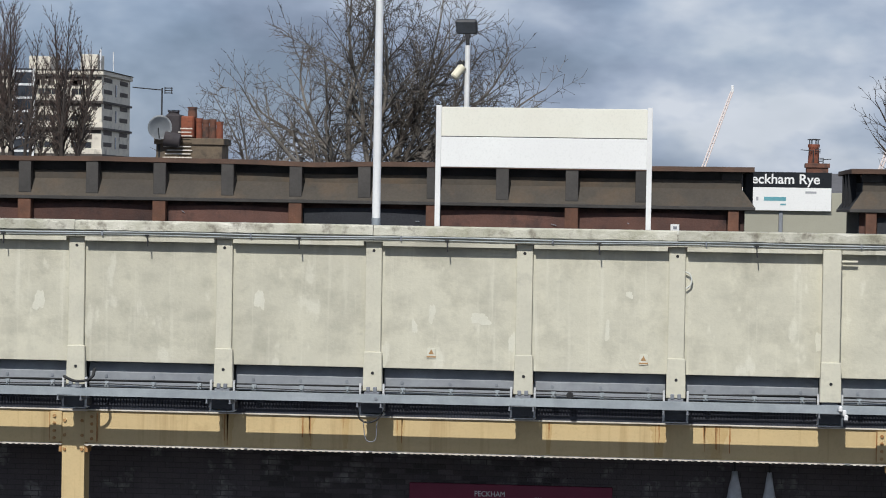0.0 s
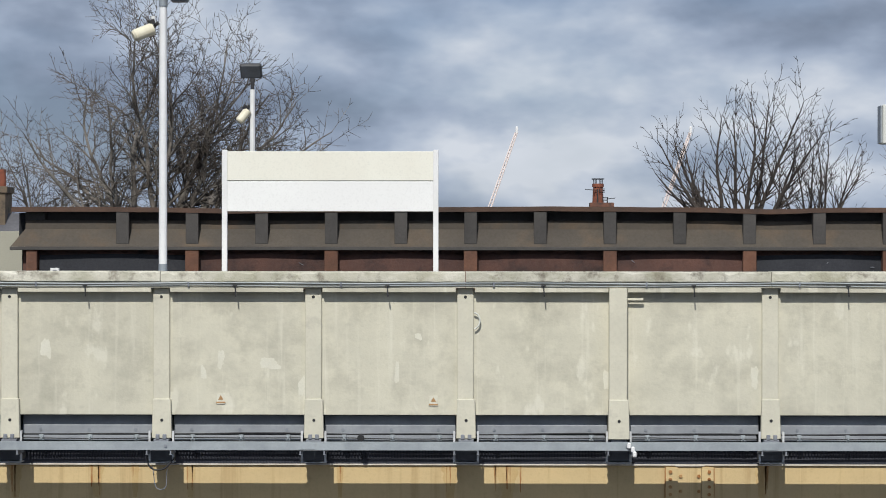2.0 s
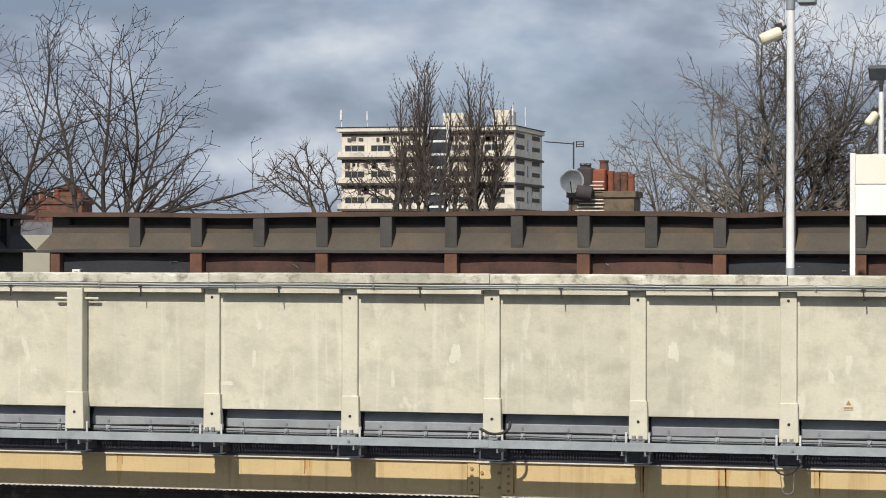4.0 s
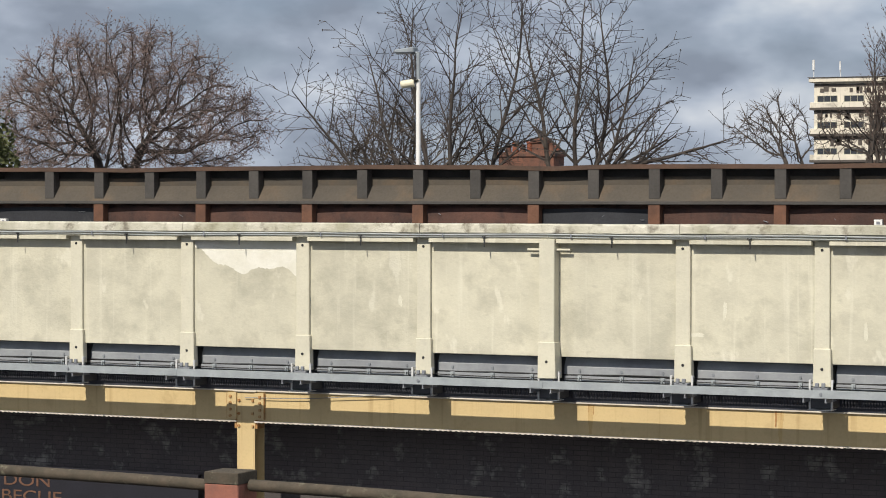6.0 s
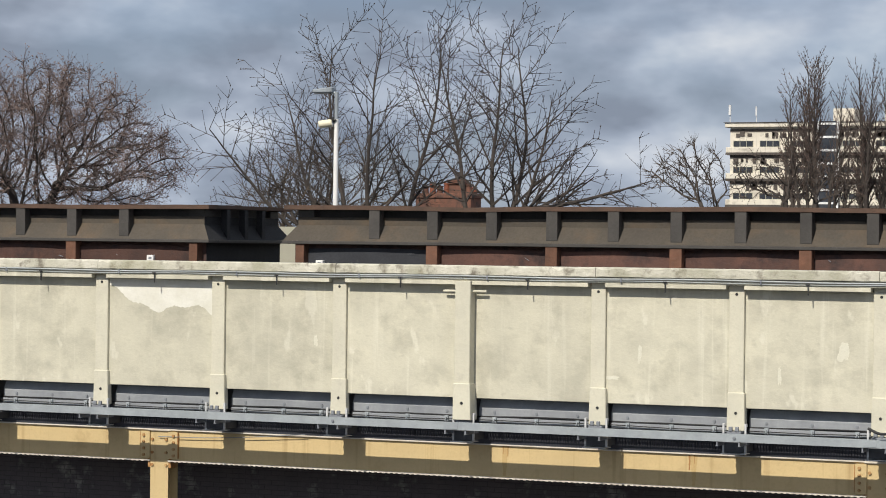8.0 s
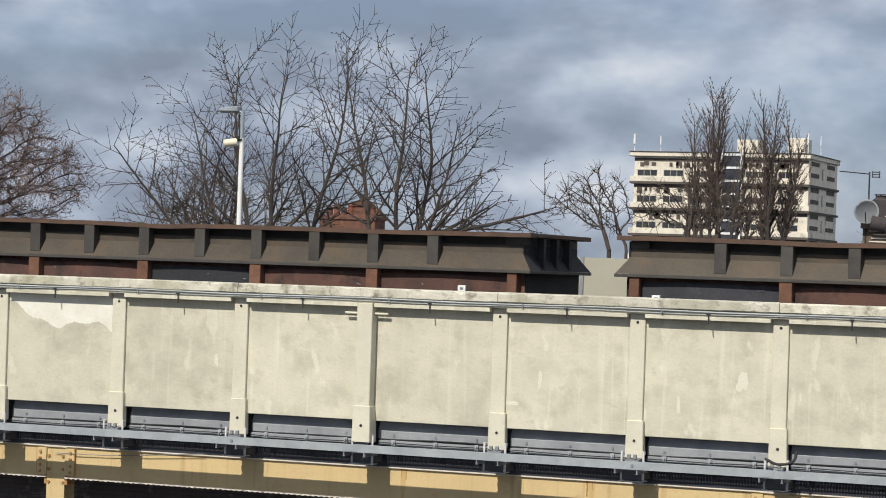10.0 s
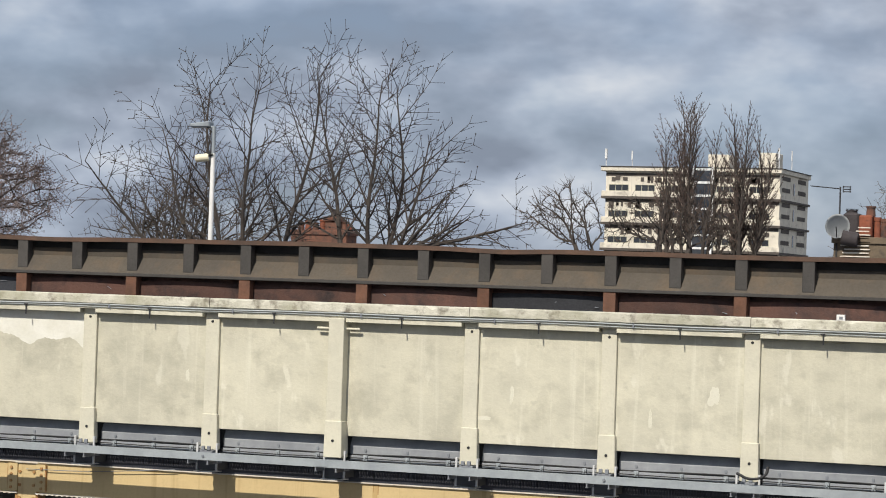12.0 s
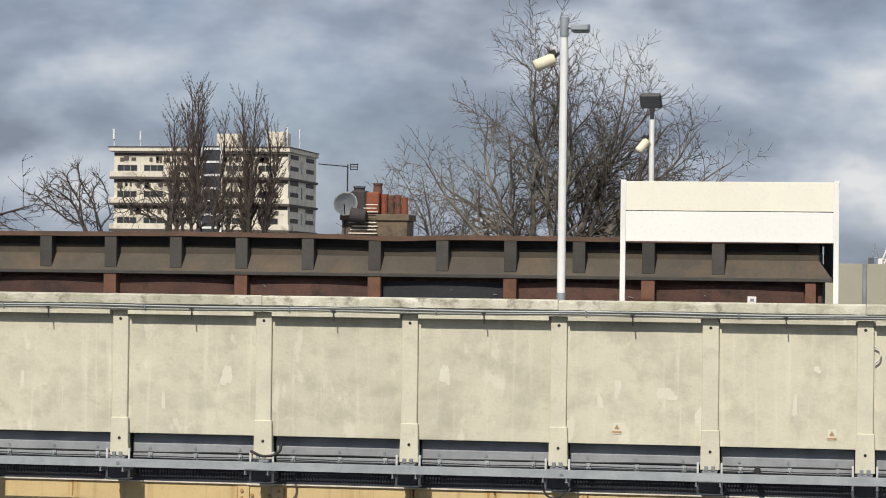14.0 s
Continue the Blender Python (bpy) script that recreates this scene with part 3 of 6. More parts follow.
def build_girders():
    rnd = random.Random(11)
    riv_bm = bmesh.new()
    box(riv_bm, -0.014, 0.014, -0.008, 0.004, -0.011, 0.011)
    plate_bolt = bmesh.new()
    tube(plate_bolt, (0, -0.022, 0), (0, 0.004, 0), 0.024, n=6)
    bolt = done(plate_bolt, "bolt", M["rust"])
    for a, b in zip(COLUMNS, COLUMNS[1:]):
        g = thing("girder", "yellow painted riveted steel girder streaked with rust", "girder", "platform girders", at=(0, SET_BACK, 0))
        x0, x1 = a + 0.158, b - 0.158
        part("web", boxes((x0, x1, 0.0, 0.02, GB + 0.02, GT - 0.02)), M["yellow"], g)
        part("top_flange", boxes((x0, x1, -0.035, 0.21, GT - 0.02, GT), w=0.003), M["rivet"], g, "pale top flange")
        part("bottom_flange", boxes((x0, x1, -0.05, 0.21, GB, GB + 0.02), w=0.003), M["rivet"], g, "pale bottom flange")
        bm = bmesh.new()
        n = int((x1 - x0) / 0.085)
        for k in range(n):
            x = x0 + 0.04 + k * 0.085
            box(bm, x - 0.02, x + 0.02, -0.057, -0.03, GB - 0.006, GB + 0.012)
        r = part("rivets", bm, M["rivet"], g)
        r["kind"] = "stuff"
        for end, s in ((x0, 1), (x1, -1)):
            part("splice_plate", boxes((min(end, end + s * 0.16), max(end, end + s * 0.16), -0.045, -0.001, GB + 0.04, GT - 0.04), w=0.003), M["yellow"], g)
            for zz in (GB + 0.09, GB + 0.19, GB + 0.29, GB + 0.39):
                part("bolt", bolt, None, g, at=(end + s * 0.10, -0.045, zz))
            # rust-brown strip painted in for the shadow line beside the plate
            part("cleat_edge", boxes((min(end + s * 0.16, end + s * 0.172), max(end + s * 0.16, end + s * 0.172), -0.04, -0.001, GB + 0.05, GT - 0.05)), M["rust"], g, "rust-brown shade line at the plate edge")
    # rust runs in clusters: x, spread, how many, how far down, and the pale wash under them
    for x, wide, many, deep, wash in ((-1.93, 0.14, 3, 1.0, 0.22), (-0.85, 0.16, 4, 1.0, 0.20), (0.38, 0.12, 3, 1.0, 0.14), (-0.35, 0.10, 1, 0.5, 0.12), (3.80, 0.12, 2, 1.0, 0.24),
                                      (4.55, 0.36, 6, 0.9, 0.36), (7.9, 0.16, 3, 0.9, 0.2), (10.2, 0.2, 3, 0.9, 0.2), (-6.6, 0.2, 2, 0.5, 0.1), (-9.4, 0.12, 2, 0.45, 0.1), (2.35, 0.1, 1, 0.7, 0.1)):
        x += 0.011 * (x - 4)
        strips = [(x, wash, 0.98, "rust_wash", 0.003)] + [(x + rnd.uniform(-0.5, 0.5) * wide, rnd.uniform(0.012, 0.034), deep * rnd.uniform(0.55, 1.0), "rust", 0.005) for _ in range(many)]
        for sx, w, far, kind, off in strips:
            bm = bmesh.new()
            m = 9
            top = GT - 0.026
            h = (GT - GB - 0.055) * far
            left, right = [], []
            for j in range(m):
                u = j / (m - 1)
                ww = w * (1 - 0.55 * u) * rnd.uniform(0.75, 1.15)
                left.append(bm.verts.new((-ww / 2 + rnd.uniform(-.003, .003), 0, -h * u)))
                right.append(bm.verts.new((ww / 2 + rnd.uniform(-.003, .003), 0, -h * u)))
            for j in range(m - 1):
                bm.faces.new((left[j], right[j], right[j + 1], left[j + 1]))
            tagged(part("rust_run", bm, M[kind], None, at=(sx, SET_BACK - off, top)), "brown rust run down the yellow girder", "rust stain", "rust runs")
    for x in COLUMNS:
        c = thing("column", "yellow painted steel column with bolted plates", "column", "girder columns", at=(x, SET_BACK, 0))
        part("front_flange", boxes((-0.155, 0.155, -0.02, 0.005, 0, GT - 0.03), w=0.003), M["yellow"], c)
        part("back_flange", boxes((-0.155, 0.155, 0.26, 0.285, 0, GT - 0.03), w=0.003), M["yellow"], c)
        part("web", boxes((-0.015, 0.015, 0.005, 0.26, 0, GT - 0.03)), M["yellow"], c)
        part("cap_plate", boxes((-0.195, 0.195, -0.05, 0.25, GT - 0.028, GT), w=0.003), M["rivet"], c)
        for s in (-1, 1):
            part("gusset", boxes((min(s * 0.157, s * 0.20), max(s * 0.157, s * 0.20), -0.02, 0.2, GB - 0.10, GB + 0.05), w=0.003), M["rust"], c, "rusty gusset")
            for zz in (GB - 0.06, GB + 0.13, GB + 0.33):
                part("bolt", bolt, None, c, at=(s * 0.12, -0.02, zz))


build_girders()


# ---- wall of the arches below, shop things ----
def build_arches():
    wall = thing("wall_arches", "sooty dark brick wall of the railway arches", "wall", kind="structure")
    part("mortar_bed", boxes((-40, 30, 1.52, 2.2, 0.0, 4.75)), M["mortar"], wall)
    bw, bh, L = 0.215, 0.065, 0.225
    brick = done(boxes((-bw / 2, bw / 2, -0.012, 0.03, -bh / 2, bh / 2), w=0.004), "brick", M["brick"])
    rnd = random.Random(2)
    verts, faces = [], []
    for row in range(18):
        z = 3.40 + row * 0.075
        x = -24 + (row % 2) * L / 2
        while x < 13:
            if -1.8 < x < 2.4 and 3.65 < z < 4.5 and row >= 4:
                part("brick", brick, None, wall, at=(x, 1.527 + rnd.uniform(-0.003, 0.003), z))
            else:
                n = len(verts)
                y = 1.515 + rnd.uniform(-0.003, 0.003)
                for dy in (0, 0.03):
                    for dx, dz in ((-1, -1), (1, -1), (1, 1), (-1, 1)):
                        verts.append((x + dx * bw / 2, y + dy, z + dz * bh / 2))
                for f in ((0, 1, 2, 3), (0, 4, 5, 1), (1, 5, 6, 2), (2, 6, 7, 3), (3, 7, 4, 0)):
                    faces.append(tuple(n + i for i in f))
            x += L
    me = bpy.data.meshes.new("bricks")
    me.from_pydata(verts, [], faces)
    me.materials.append(M["brick"])
    b = part("bricks", me, None, wall)
    b["kind"] = "stuff"


build_arches()


def letters(body, size, material, name, parent, at, align="LEFT", spacing=1.0, stretch=1.0, depth=0.004, bold=0.0):
    cu = bpy.data.curves.new(name, "FONT")
    cu.body, cu.size, cu.extrude, cu.align_x, cu.space_character = body, size, depth, align, spacing
    cu.offset = bold
    cu.materials.append(material)
    ob = new(name, cu)
    ob.parent = parent
    ob.matrix_basis = Matrix.Translation(at) @ pose(0, 0, 0, 90, 0, 0) @ Matrix.Diagonal((stretch, 1, 1, 1))
    return ob


def build_shop_things():
    f = thing("shop_fascia", "maroon shop fascia board with small white lettering", "shop sign", at=(1.77, 1.42, 0))
    part("board", boxes((-1.40, 1.40, 0, 0.06, 3.3, 4.08), w=0.004), M["maroon"], f)
    letters("PECKHAM", 0.105, M["white"], "lettering", f, (-0.50, -0.004, 3.915), stretch=0.9)
    bm = bmesh.new()
    for x0, x1, z0, z1 in ((0.18, 0.30, 3.80, 3.90), (0.34, 0.44, 3.78, 3.915), (0.48, 0.62, 3.80, 3.88)):
        box(bm, x0, x1, -0.008, 0.002, z0, z1)
    part("print", bm, M["white"], f)
    for x, w, h in ((4.83, 0.30, 0.9), (5.30, 0.22, 0.8)):
        bm = bmesh.new()
        rnd = random.Random(int(x * 10))
        rows = 9
        ring = []
        for j in range(rows):
            u = j / (rows - 1)
            r = w / 2 * (0.25 + 0.75 * min(1, u * 1.6)) * rnd.uniform(0.9, 1.08)
            ring.append([bm.verts.new((r * math.cos(a * math.pi / 6) * (1 + 0.12 * math.sin(3 * a)), 0.35 * r * math.sin(a * math.pi / 6), -h * u)) for a in range(12)])
        for j in range(rows - 1):
            for a in range(12):
                bm.faces.new((ring[j][a], ring[j][(a + 1) % 12], ring[j + 1][(a + 1) % 12], ring[j + 1][a])).smooth = True
        bm.faces.new(ring[0])
        bm.faces.new(ring[-1][::-1])
        string = bmesh.new()
        tube(string, (x, 1.36, 4.34), (x, 1.36, 4.76), 0.012, n=6)
        tagged(part("string", string, M["dark"]), "dark string tied under the viaduct deck", "string", "bag strings")
        tagged(part("hanging_bag", bm, M["bag"], None, at=(x, 1.36, 4.36)), "pale crumpled plastic bag hanging under the girder", "bag", "hanging bags")
    # pipe rail and red post before the arches
    for x0, x1, z0, z1 in ((-19.0, -12.07, 4.52, 4.40), (-11.52, -4.0, 4.43, 4.30)):
        bm = bmesh.new()
        n = 14
        us = [j / n for j in range(n + 1)]
        polytube(bm, [(x0 + (x1 - x0) * u, -6, z0 + (z1 - z0) * u + 0.006 * math.sin(9 * u)) for u in us], 0.075, n=12)
        tagged(part("pipe_rail", bm, M["pipe"]), "weathered brown horizontal pipe beside a red post", "pipe", "pipe rails")
    p = thing("post", "faded red square post with a dark top", "post", at=(-11.80, -6, 0))
    part("shaft", boxes((-0.24, 0.24, -0.24, 0.24, 0, 4.45), w=0.012), M["redpost"], p)
    part("cap", boxes((-0.243, 0.243, -0.243, 0.243, 4.452, 4.60), w=0.008), M["pipe"], p)
    for x in (-18.6, -4.4):
        q = thing("post", "faded red square post under the pipe", "post", at=(x, -6, 0))
        part("shaft", boxes((-0.15, 0.15, -0.15, 0.15, 0, 4.40), w=0.012), M["redpost"], q)
    s = thing("shop_board", "dark shop board with faded orange lettering", "shop sign", at=(-19.2, 1.30, 0))
    part("board", boxes((-3.2, 2.6, 0, 0.08, 2.2, 3.62), w=0.004), M["navy"], s)
    letters("DON", 0.27, M["orangetext"], "lettering", s, (-1.13, -0.004, 3.29), stretch=1.5)
    letters("BECUE", 0.27, M["orangetext"], "lettering", s, (-1.17, -0.004, 3.03), stretch=1.5)
    for x in (-2.9, 2.3):
        part("bracket", boxes((x - 0.06, x + 0.06, 0.082, 0.21, 2.4, 3.5)), M["dark"], s)


build_shop_things()


# ---- things on the parapet and near platform ----
def cctv(parent, at, turn, size=1.0):
    c = new("camera_housing")
    c.parent = parent
    c.matrix_basis = Matrix.Translation(at) @ turn @ Matrix.Diagonal((size, size, size, 1))
    bm = bmesh.new()
    tube(bm, (0, 0, 0), (-0.26, 0, 0), 0.085, 0.082, n=14)
    tube(bm, (-0.26, 0, 0), (-0.29, 0, 0), 0.082, 0.06, n=14)
    bevel(bm, 0.003)
    me = done(bm, "camera_housing", M["cctv"])
    body = new("housing", me)
    body.parent = c
    bm = bmesh.new()
    tube(bm, (0.02, 0, 0.02), (0.10, 0, 0.05), 0.022, n=8)
    box(bm, -0.02, 0.05, -0.05, 0.05, 0.05, 0.12)
    b = new("bracket", done(bm, "bracket", M["dark"]))
    b.parent = c
    return c


def build_lamps():
    # tall lamp post at the near platform
    p = thing("lamp_post", "pale grey lamp post with floodlight and camera", "lamp post", at=(-0.03, 0.38, PLATFORM))
    top = 11.42 - PLATFORM
    bm = bmesh.new()
    tube(bm, (0, 0, 1.33), (0, 0, top - 0.26), 0.056, 0.05, n=16)
    part("shaft", bm, M["pole"], p)
    bm = bmesh.new()
    tube(bm, (0, 0, 0), (0, 0, 1.33), 0.06, n=16)
    part("sleeve", bm, M["polegrey"], p, "grey lower sleeve")
    bm = bmesh.new()
    tube(bm, (0, 0, top - 0.26), (0, 0, top), 0.06, n=16)
    tube(bm, (0.04, 0, top - 0.13), (0.12, 0, top - 0.13), 0.025, n=8)
    part("head_clamp", bm, M["polegrey"], p)
    bm = bmesh.new()
    v = box(bm, 0.10, 0.34, -0.16, 0.10, top - 0.19, top - 0.08)
    for k in (4, 5):
        v[k].co.z -= 0.03
    bevel(bm, 0.012)
    part("lamp_head", bm, M["polegrey"], p)
    bm = bmesh.new()
    box(bm, 0.12, 0.32, -0.14, 0.08, top - 0.203, top - 0.192)
    part("lens", bm, M["lampglass"], p)
    cctv(p, (-0.13, -0.05, 10.86 - PLATFORM), pose(0, 0, 0, 0, -22, 20))
    bm = bmesh.new()
    tube(bm, (-0.16, -0.02, 10.93 - PLATFORM), (0, 0, 10.93 - PLATFORM), 0.02, n=8)
    tube(bm, (-0.13, -0.02, 10.93 - PLATFORM), (-0.13, -0.02, 11.03 - PLATFORM), 0.03, n=8)
    part("camera_arm", bm, M["white"], p)
    # lamp posts on the far platform
    q = thing("lamp_post", "slim white lamp post with a dark square floodlight", "lamp post", at=(0.10, 13.0, PLATFORM))
    bm = bmesh.new()
    tube(bm, (0, 0, 0), (0, 0, 10.85 - PLATFORM), 0.052, 0.047, n=14)
    part("shaft", bm, M["white"], q)
    bm = bmesh.new()
    tube(bm, (0, 0, 10.85 - PLATFORM), (0, 0, 11.03 - PLATFORM), 0.035, n=10)
    box(bm, -0.05, 0.05, -0.03, 0.03, 10.99 - PLATFORM, 11.06 - PLATFORM)
    part("knuckle", bm, M["dark"], q)
    bm = boxes((-0.20, 0.20, -0.05, 0.05, -0.14, 0.14), w=0.025)
    bmesh.ops.transform(bm, matrix=pose(-0.02, -0.04, 11.19 - PLATFORM, 28, 0, -8), verts=bm.verts)
    part("lamp_head", bm, M["lamphead"], q)
    bm = boxes((-0.17, 0.17, -0.058, -0.05, -0.11, 0.11))
    bmesh.ops.transform(bm, matrix=pose(-0.02, -0.04, 11.19 - PLATFORM, 28, 0, -8), verts=bm.verts)
    part("lens", bm, M["lampglass"], q)
    cctv(q, (-0.08, -0.06, 10.46 - PLATFORM), pose(0, 0, 0, 0, -50, 25), 0.95)
    r = thing("lamp_post", "slim white lamp post with a street lamp arm", "lamp post", at=(-18.38, 13.0, PLATFORM))
    bm = bmesh.new()
    tube(bm, (0, 0, 0), (0, 0, 10.45 - PLATFORM), 0.052, 0.047, n=14)
    part("shaft", bm, M["white"], r)
    bm = bmesh.new()
    tube(bm, (0, 0, 10.45 - PLATFORM), (0, 0, 11.0 - PLATFORM), 0.04, n=10)
    tube(bm, (0, 0, 10.97 - PLATFORM), (-0.12, -0.02, 11.0 - PLATFORM), 0.03, n=8)
    part("neck", bm, M["polegrey"], r)
    bm = bmesh.new()
    v = box(bm, -0.50, -0.06, -0.12, 0.12, 10.98 - PLATFORM, 11.10 - PLATFORM)
    for k in (4, 7):
        v[k].co.z -= 0.05
    bevel(bm, 0.02)
    part("lamp_head", bm, M["polegrey"], r)
    bm = bmesh.new()
    box(bm, -0.46, -0.12, -0.10, 0.10, 10.962 - PLATFORM, 10.976 - PLATFORM)
    part("lens", bm, M["lampglass"], r)
    cctv(r, (-0.06, -0.08, 10.37 - PLATFORM), pose(0, 0, 0, 0, -8, 20), 0.95)


build_lamps()


def build_name_board():
    s = thing("sign_board", "blank back of a cream and white station board", "sign", at=(2.20, 0.36, 0))
    for x in (-1.405, 1.405):
        part("post", boxes((x - 0.035, x + 0.035, -0.035, 0.035, PLATFORM, 9.25), w=0.004), M["white"], s)
    part("upper_panel", boxes((-1.37, 1.37, -0.02, 0.02, 8.841, 9.23), w=0.004), M["cream_sign"], s, "cream upper panel")
    part("lower_panel", boxes((-1.37, 1.37, -0.025, 0.02, 8.43, 8.831), w=0.004), M["white_sign"], s)
    part("seam", boxes((-1.37, 1.37, -0.012, 0.015, 8.829, 8.843)), M["dark"], s)


build_name_board()


def build_camera_post():
    p = thing("camera_post", "grey post with a white box camera on an arm", "camera post", at=(9.95, 0.38, PLATFORM))
    z = lambda a: a - PLATFORM
    bm = bmesh.new()
    tube(bm, (0, 0, 1.33), (0, 0, z(8.66)), 0.07, n=16)
    part("shaft", bm, M["polegrey"], p)
    bm = bmesh.new()
    tube(bm, (0, 0, 0), (0, 0, 1.33), 0.072, n=16)
    part("band", bm, M["greenband"], p, "green painted foot")
    part("upper_shaft", boxes((-0.085, 0.085, -0.08, 0.08, z(8.66), z(9.05)), w=0.01), M["offwhite"], p)
    bm = bmesh.new()
    v = box(bm, -0.34, 0.11, -0.09, 0.09, z(9.02), z(9.17))
    for k in (4, 7):
        v[k].co.z -= 0.03
    for k in (0, 3):
        v[k].co.z -= 0.02
    bevel(bm, 0.01)
    part("arm", bm, M["offwhite"], p)
    bm = bmesh.new()
    tube(bm, (-0.22, 0, z(9.16)), (-0.22, 0, z(9.34)), 0.075, n=14)
    tube(bm, (-0.22, 0, z(9.15)), (-0.22, 0, z(9.19)), 0.10, n=14)
    part("turntable", bm, M["offwhite"], p)
    part("box", boxes((-0.43, 0.02, -0.14, 0.16, z(9.33), z(9.85)), w=0.012), M["offwhite"], p)
    part("rear_plate", boxes((-0.455, -0.432, -0.12, 0.14, z(9.34), z(9.84)), w=0.006), M["galv"], p)
    bm = bmesh.new()
    tube(bm, (0.023, 0.0, z(9.66)), (0.15, 0.0, z(9.64)), 0.14, 0.17, n=16)
    part("hood", bm, M["offwhite"], p)
    bm = bmesh.new()
    box(bm, 0.02, 0.20, -0.13, 0.13, z(9.47), z(9.50))
    part("visor", bm, M["dark"], p)
    for zz in (9.60, 9.42):
        bm = bmesh.new()
        tube(bm, (-0.36, -0.15, z(zz)), (-0.36, -0.138, z(zz)), 0.022, n=8)
        part("catch", bm, M["dark"], p)
    # thin drain pipe beside the pilaster
    bm = bmesh.new()
    tube(bm, (10.17, -0.10, H - 1.85), (10.17, -0.10, H + 0.14), 0.022, n=8)
    tube(bm, (10.10, -0.12, H + 0.13), (10.24, -0.12, H + 0.13), 0.03, n=8)
    tagged(part("drain_pipe", bm, M["pilaster"]), "thin painted drain pipe down the parapet", "pipe")


build_camera_post()


def build_small_parapet_things():
    for k, (x, z) in enumerate(((0.78, 5.955), (3.58, 5.93))):
        s = thing("warning_label", "small cream warning label with an orange triangle", "label", "warning labels", at=(x, -0.012, z))
        part("plate", boxes((-0.055, 0.055, 0, 0.008, -0.07, 0.07), w=0.002), M["patch"], s)
        bm = bmesh.new()
        vs = [bm.verts.new(c) for c in ((-0.035, -0.003, -0.01), (0.035, -0.003, -0.01), (0, -0.003, 0.055))]
        bm.faces.new(vs)
        part("triangle", bm, M["orange"], s)
        part("text_bar", boxes((-0.06, 0.06, -0.003, 0.001, -0.055, -0.035)), M["orange"], s)
    # looped cable end on one pilaster, loose wire under the tray
    def wire(name, pts, r, label, material=M["black"]):
        cu = bpy.data.curves.new(name, "CURVE")
        cu.dimensions, cu.bevel_depth, cu.bevel_resolution = "3D", r, 1
        sp = cu.splines.new("BEZIER")
        sp.bezier_points.add(len(pts) - 1)
        for b, c in zip(sp.bezier_points, pts):
            b.co, b.handle_left_type, b.handle_right_type = c, "AUTO", "AUTO"
        cu.materials.append(material)
        tagged(new(name, cu), label, "wire")
    wire("wire", [(4.11, -0.06, 7.10), (4.17, -0.06, 7.06), (4.18, -0.06, 6.94), (4.12, -0.06, 6.88)], 0.012, "pale wire loop beside a pilaster", M["offwhite"])
    wire("wire", [(-0.16, -0.3, 5.22), (-0.10, -0.3, 5.07), (0.06, -0.3, 5.06), (0.2, -0.3, 5.2)], 0.013, "black wire loop hanging from the tray")
    wire("wire", [(-0.1, -0.2, 5.08), (0.02, -0.2, 4.78), (0.1, -0.2, 5.05)], 0.006, "thin wire hanging on the girder", M["dullsteel"])
    wire("wire", [(-4.1, -0.3, 5.56), (-3.9, -0.35, 5.50), (-3.72, -0.3, 5.55), (-3.7, -0.2, 5.66)], 0.02, "dark cable loop on the tray")
    wire("wire", [(-15.2, 0.33, 4.96), (-14.2, 0.33, 4.98), (-12.7, 0.30, 5.09)], 0.006, "thin wire slung along the girder", M["dullsteel"])
    bm = bmesh.new()
    tube(bm, (5.15, -0.35, 5.365), (5.36, -0.34, 5.365), 0.036, n=12)
    tube(bm, (5.36, -0.34, 5.365), (5.42, -0.34, 5.365), 0.036, 0.014, n=12)
    tagged(part("bottle", bm, M["bag"]), "clear plastic bottle lying on the tray", "bottle")
    bm = bmesh.new()
    tube(bm, (2.62, -0.02, 5.44), (2.62, 0.104, 5.44), 0.045, n=12)
    tagged(part("cable_gland", bm, M["black"]), "round black gland on the cables", "gland")
    bm = bmesh.new()
    for k, (dx, dz) in enumerate(((0, 0), (0.05, -0.05), (0.07, -0.11))):
        box(bm, 6.10 + dx, 6.15 + dx, -0.47 - 0.008 * k, -0.434, 5.34 + dz, 5.42 + dz)
    bevel(bm, 0.014)
    tagged(part("cloth_scrap", bm, M["white"]), "white scrap caught on the tray", "scrap")


build_small_parapet_things()


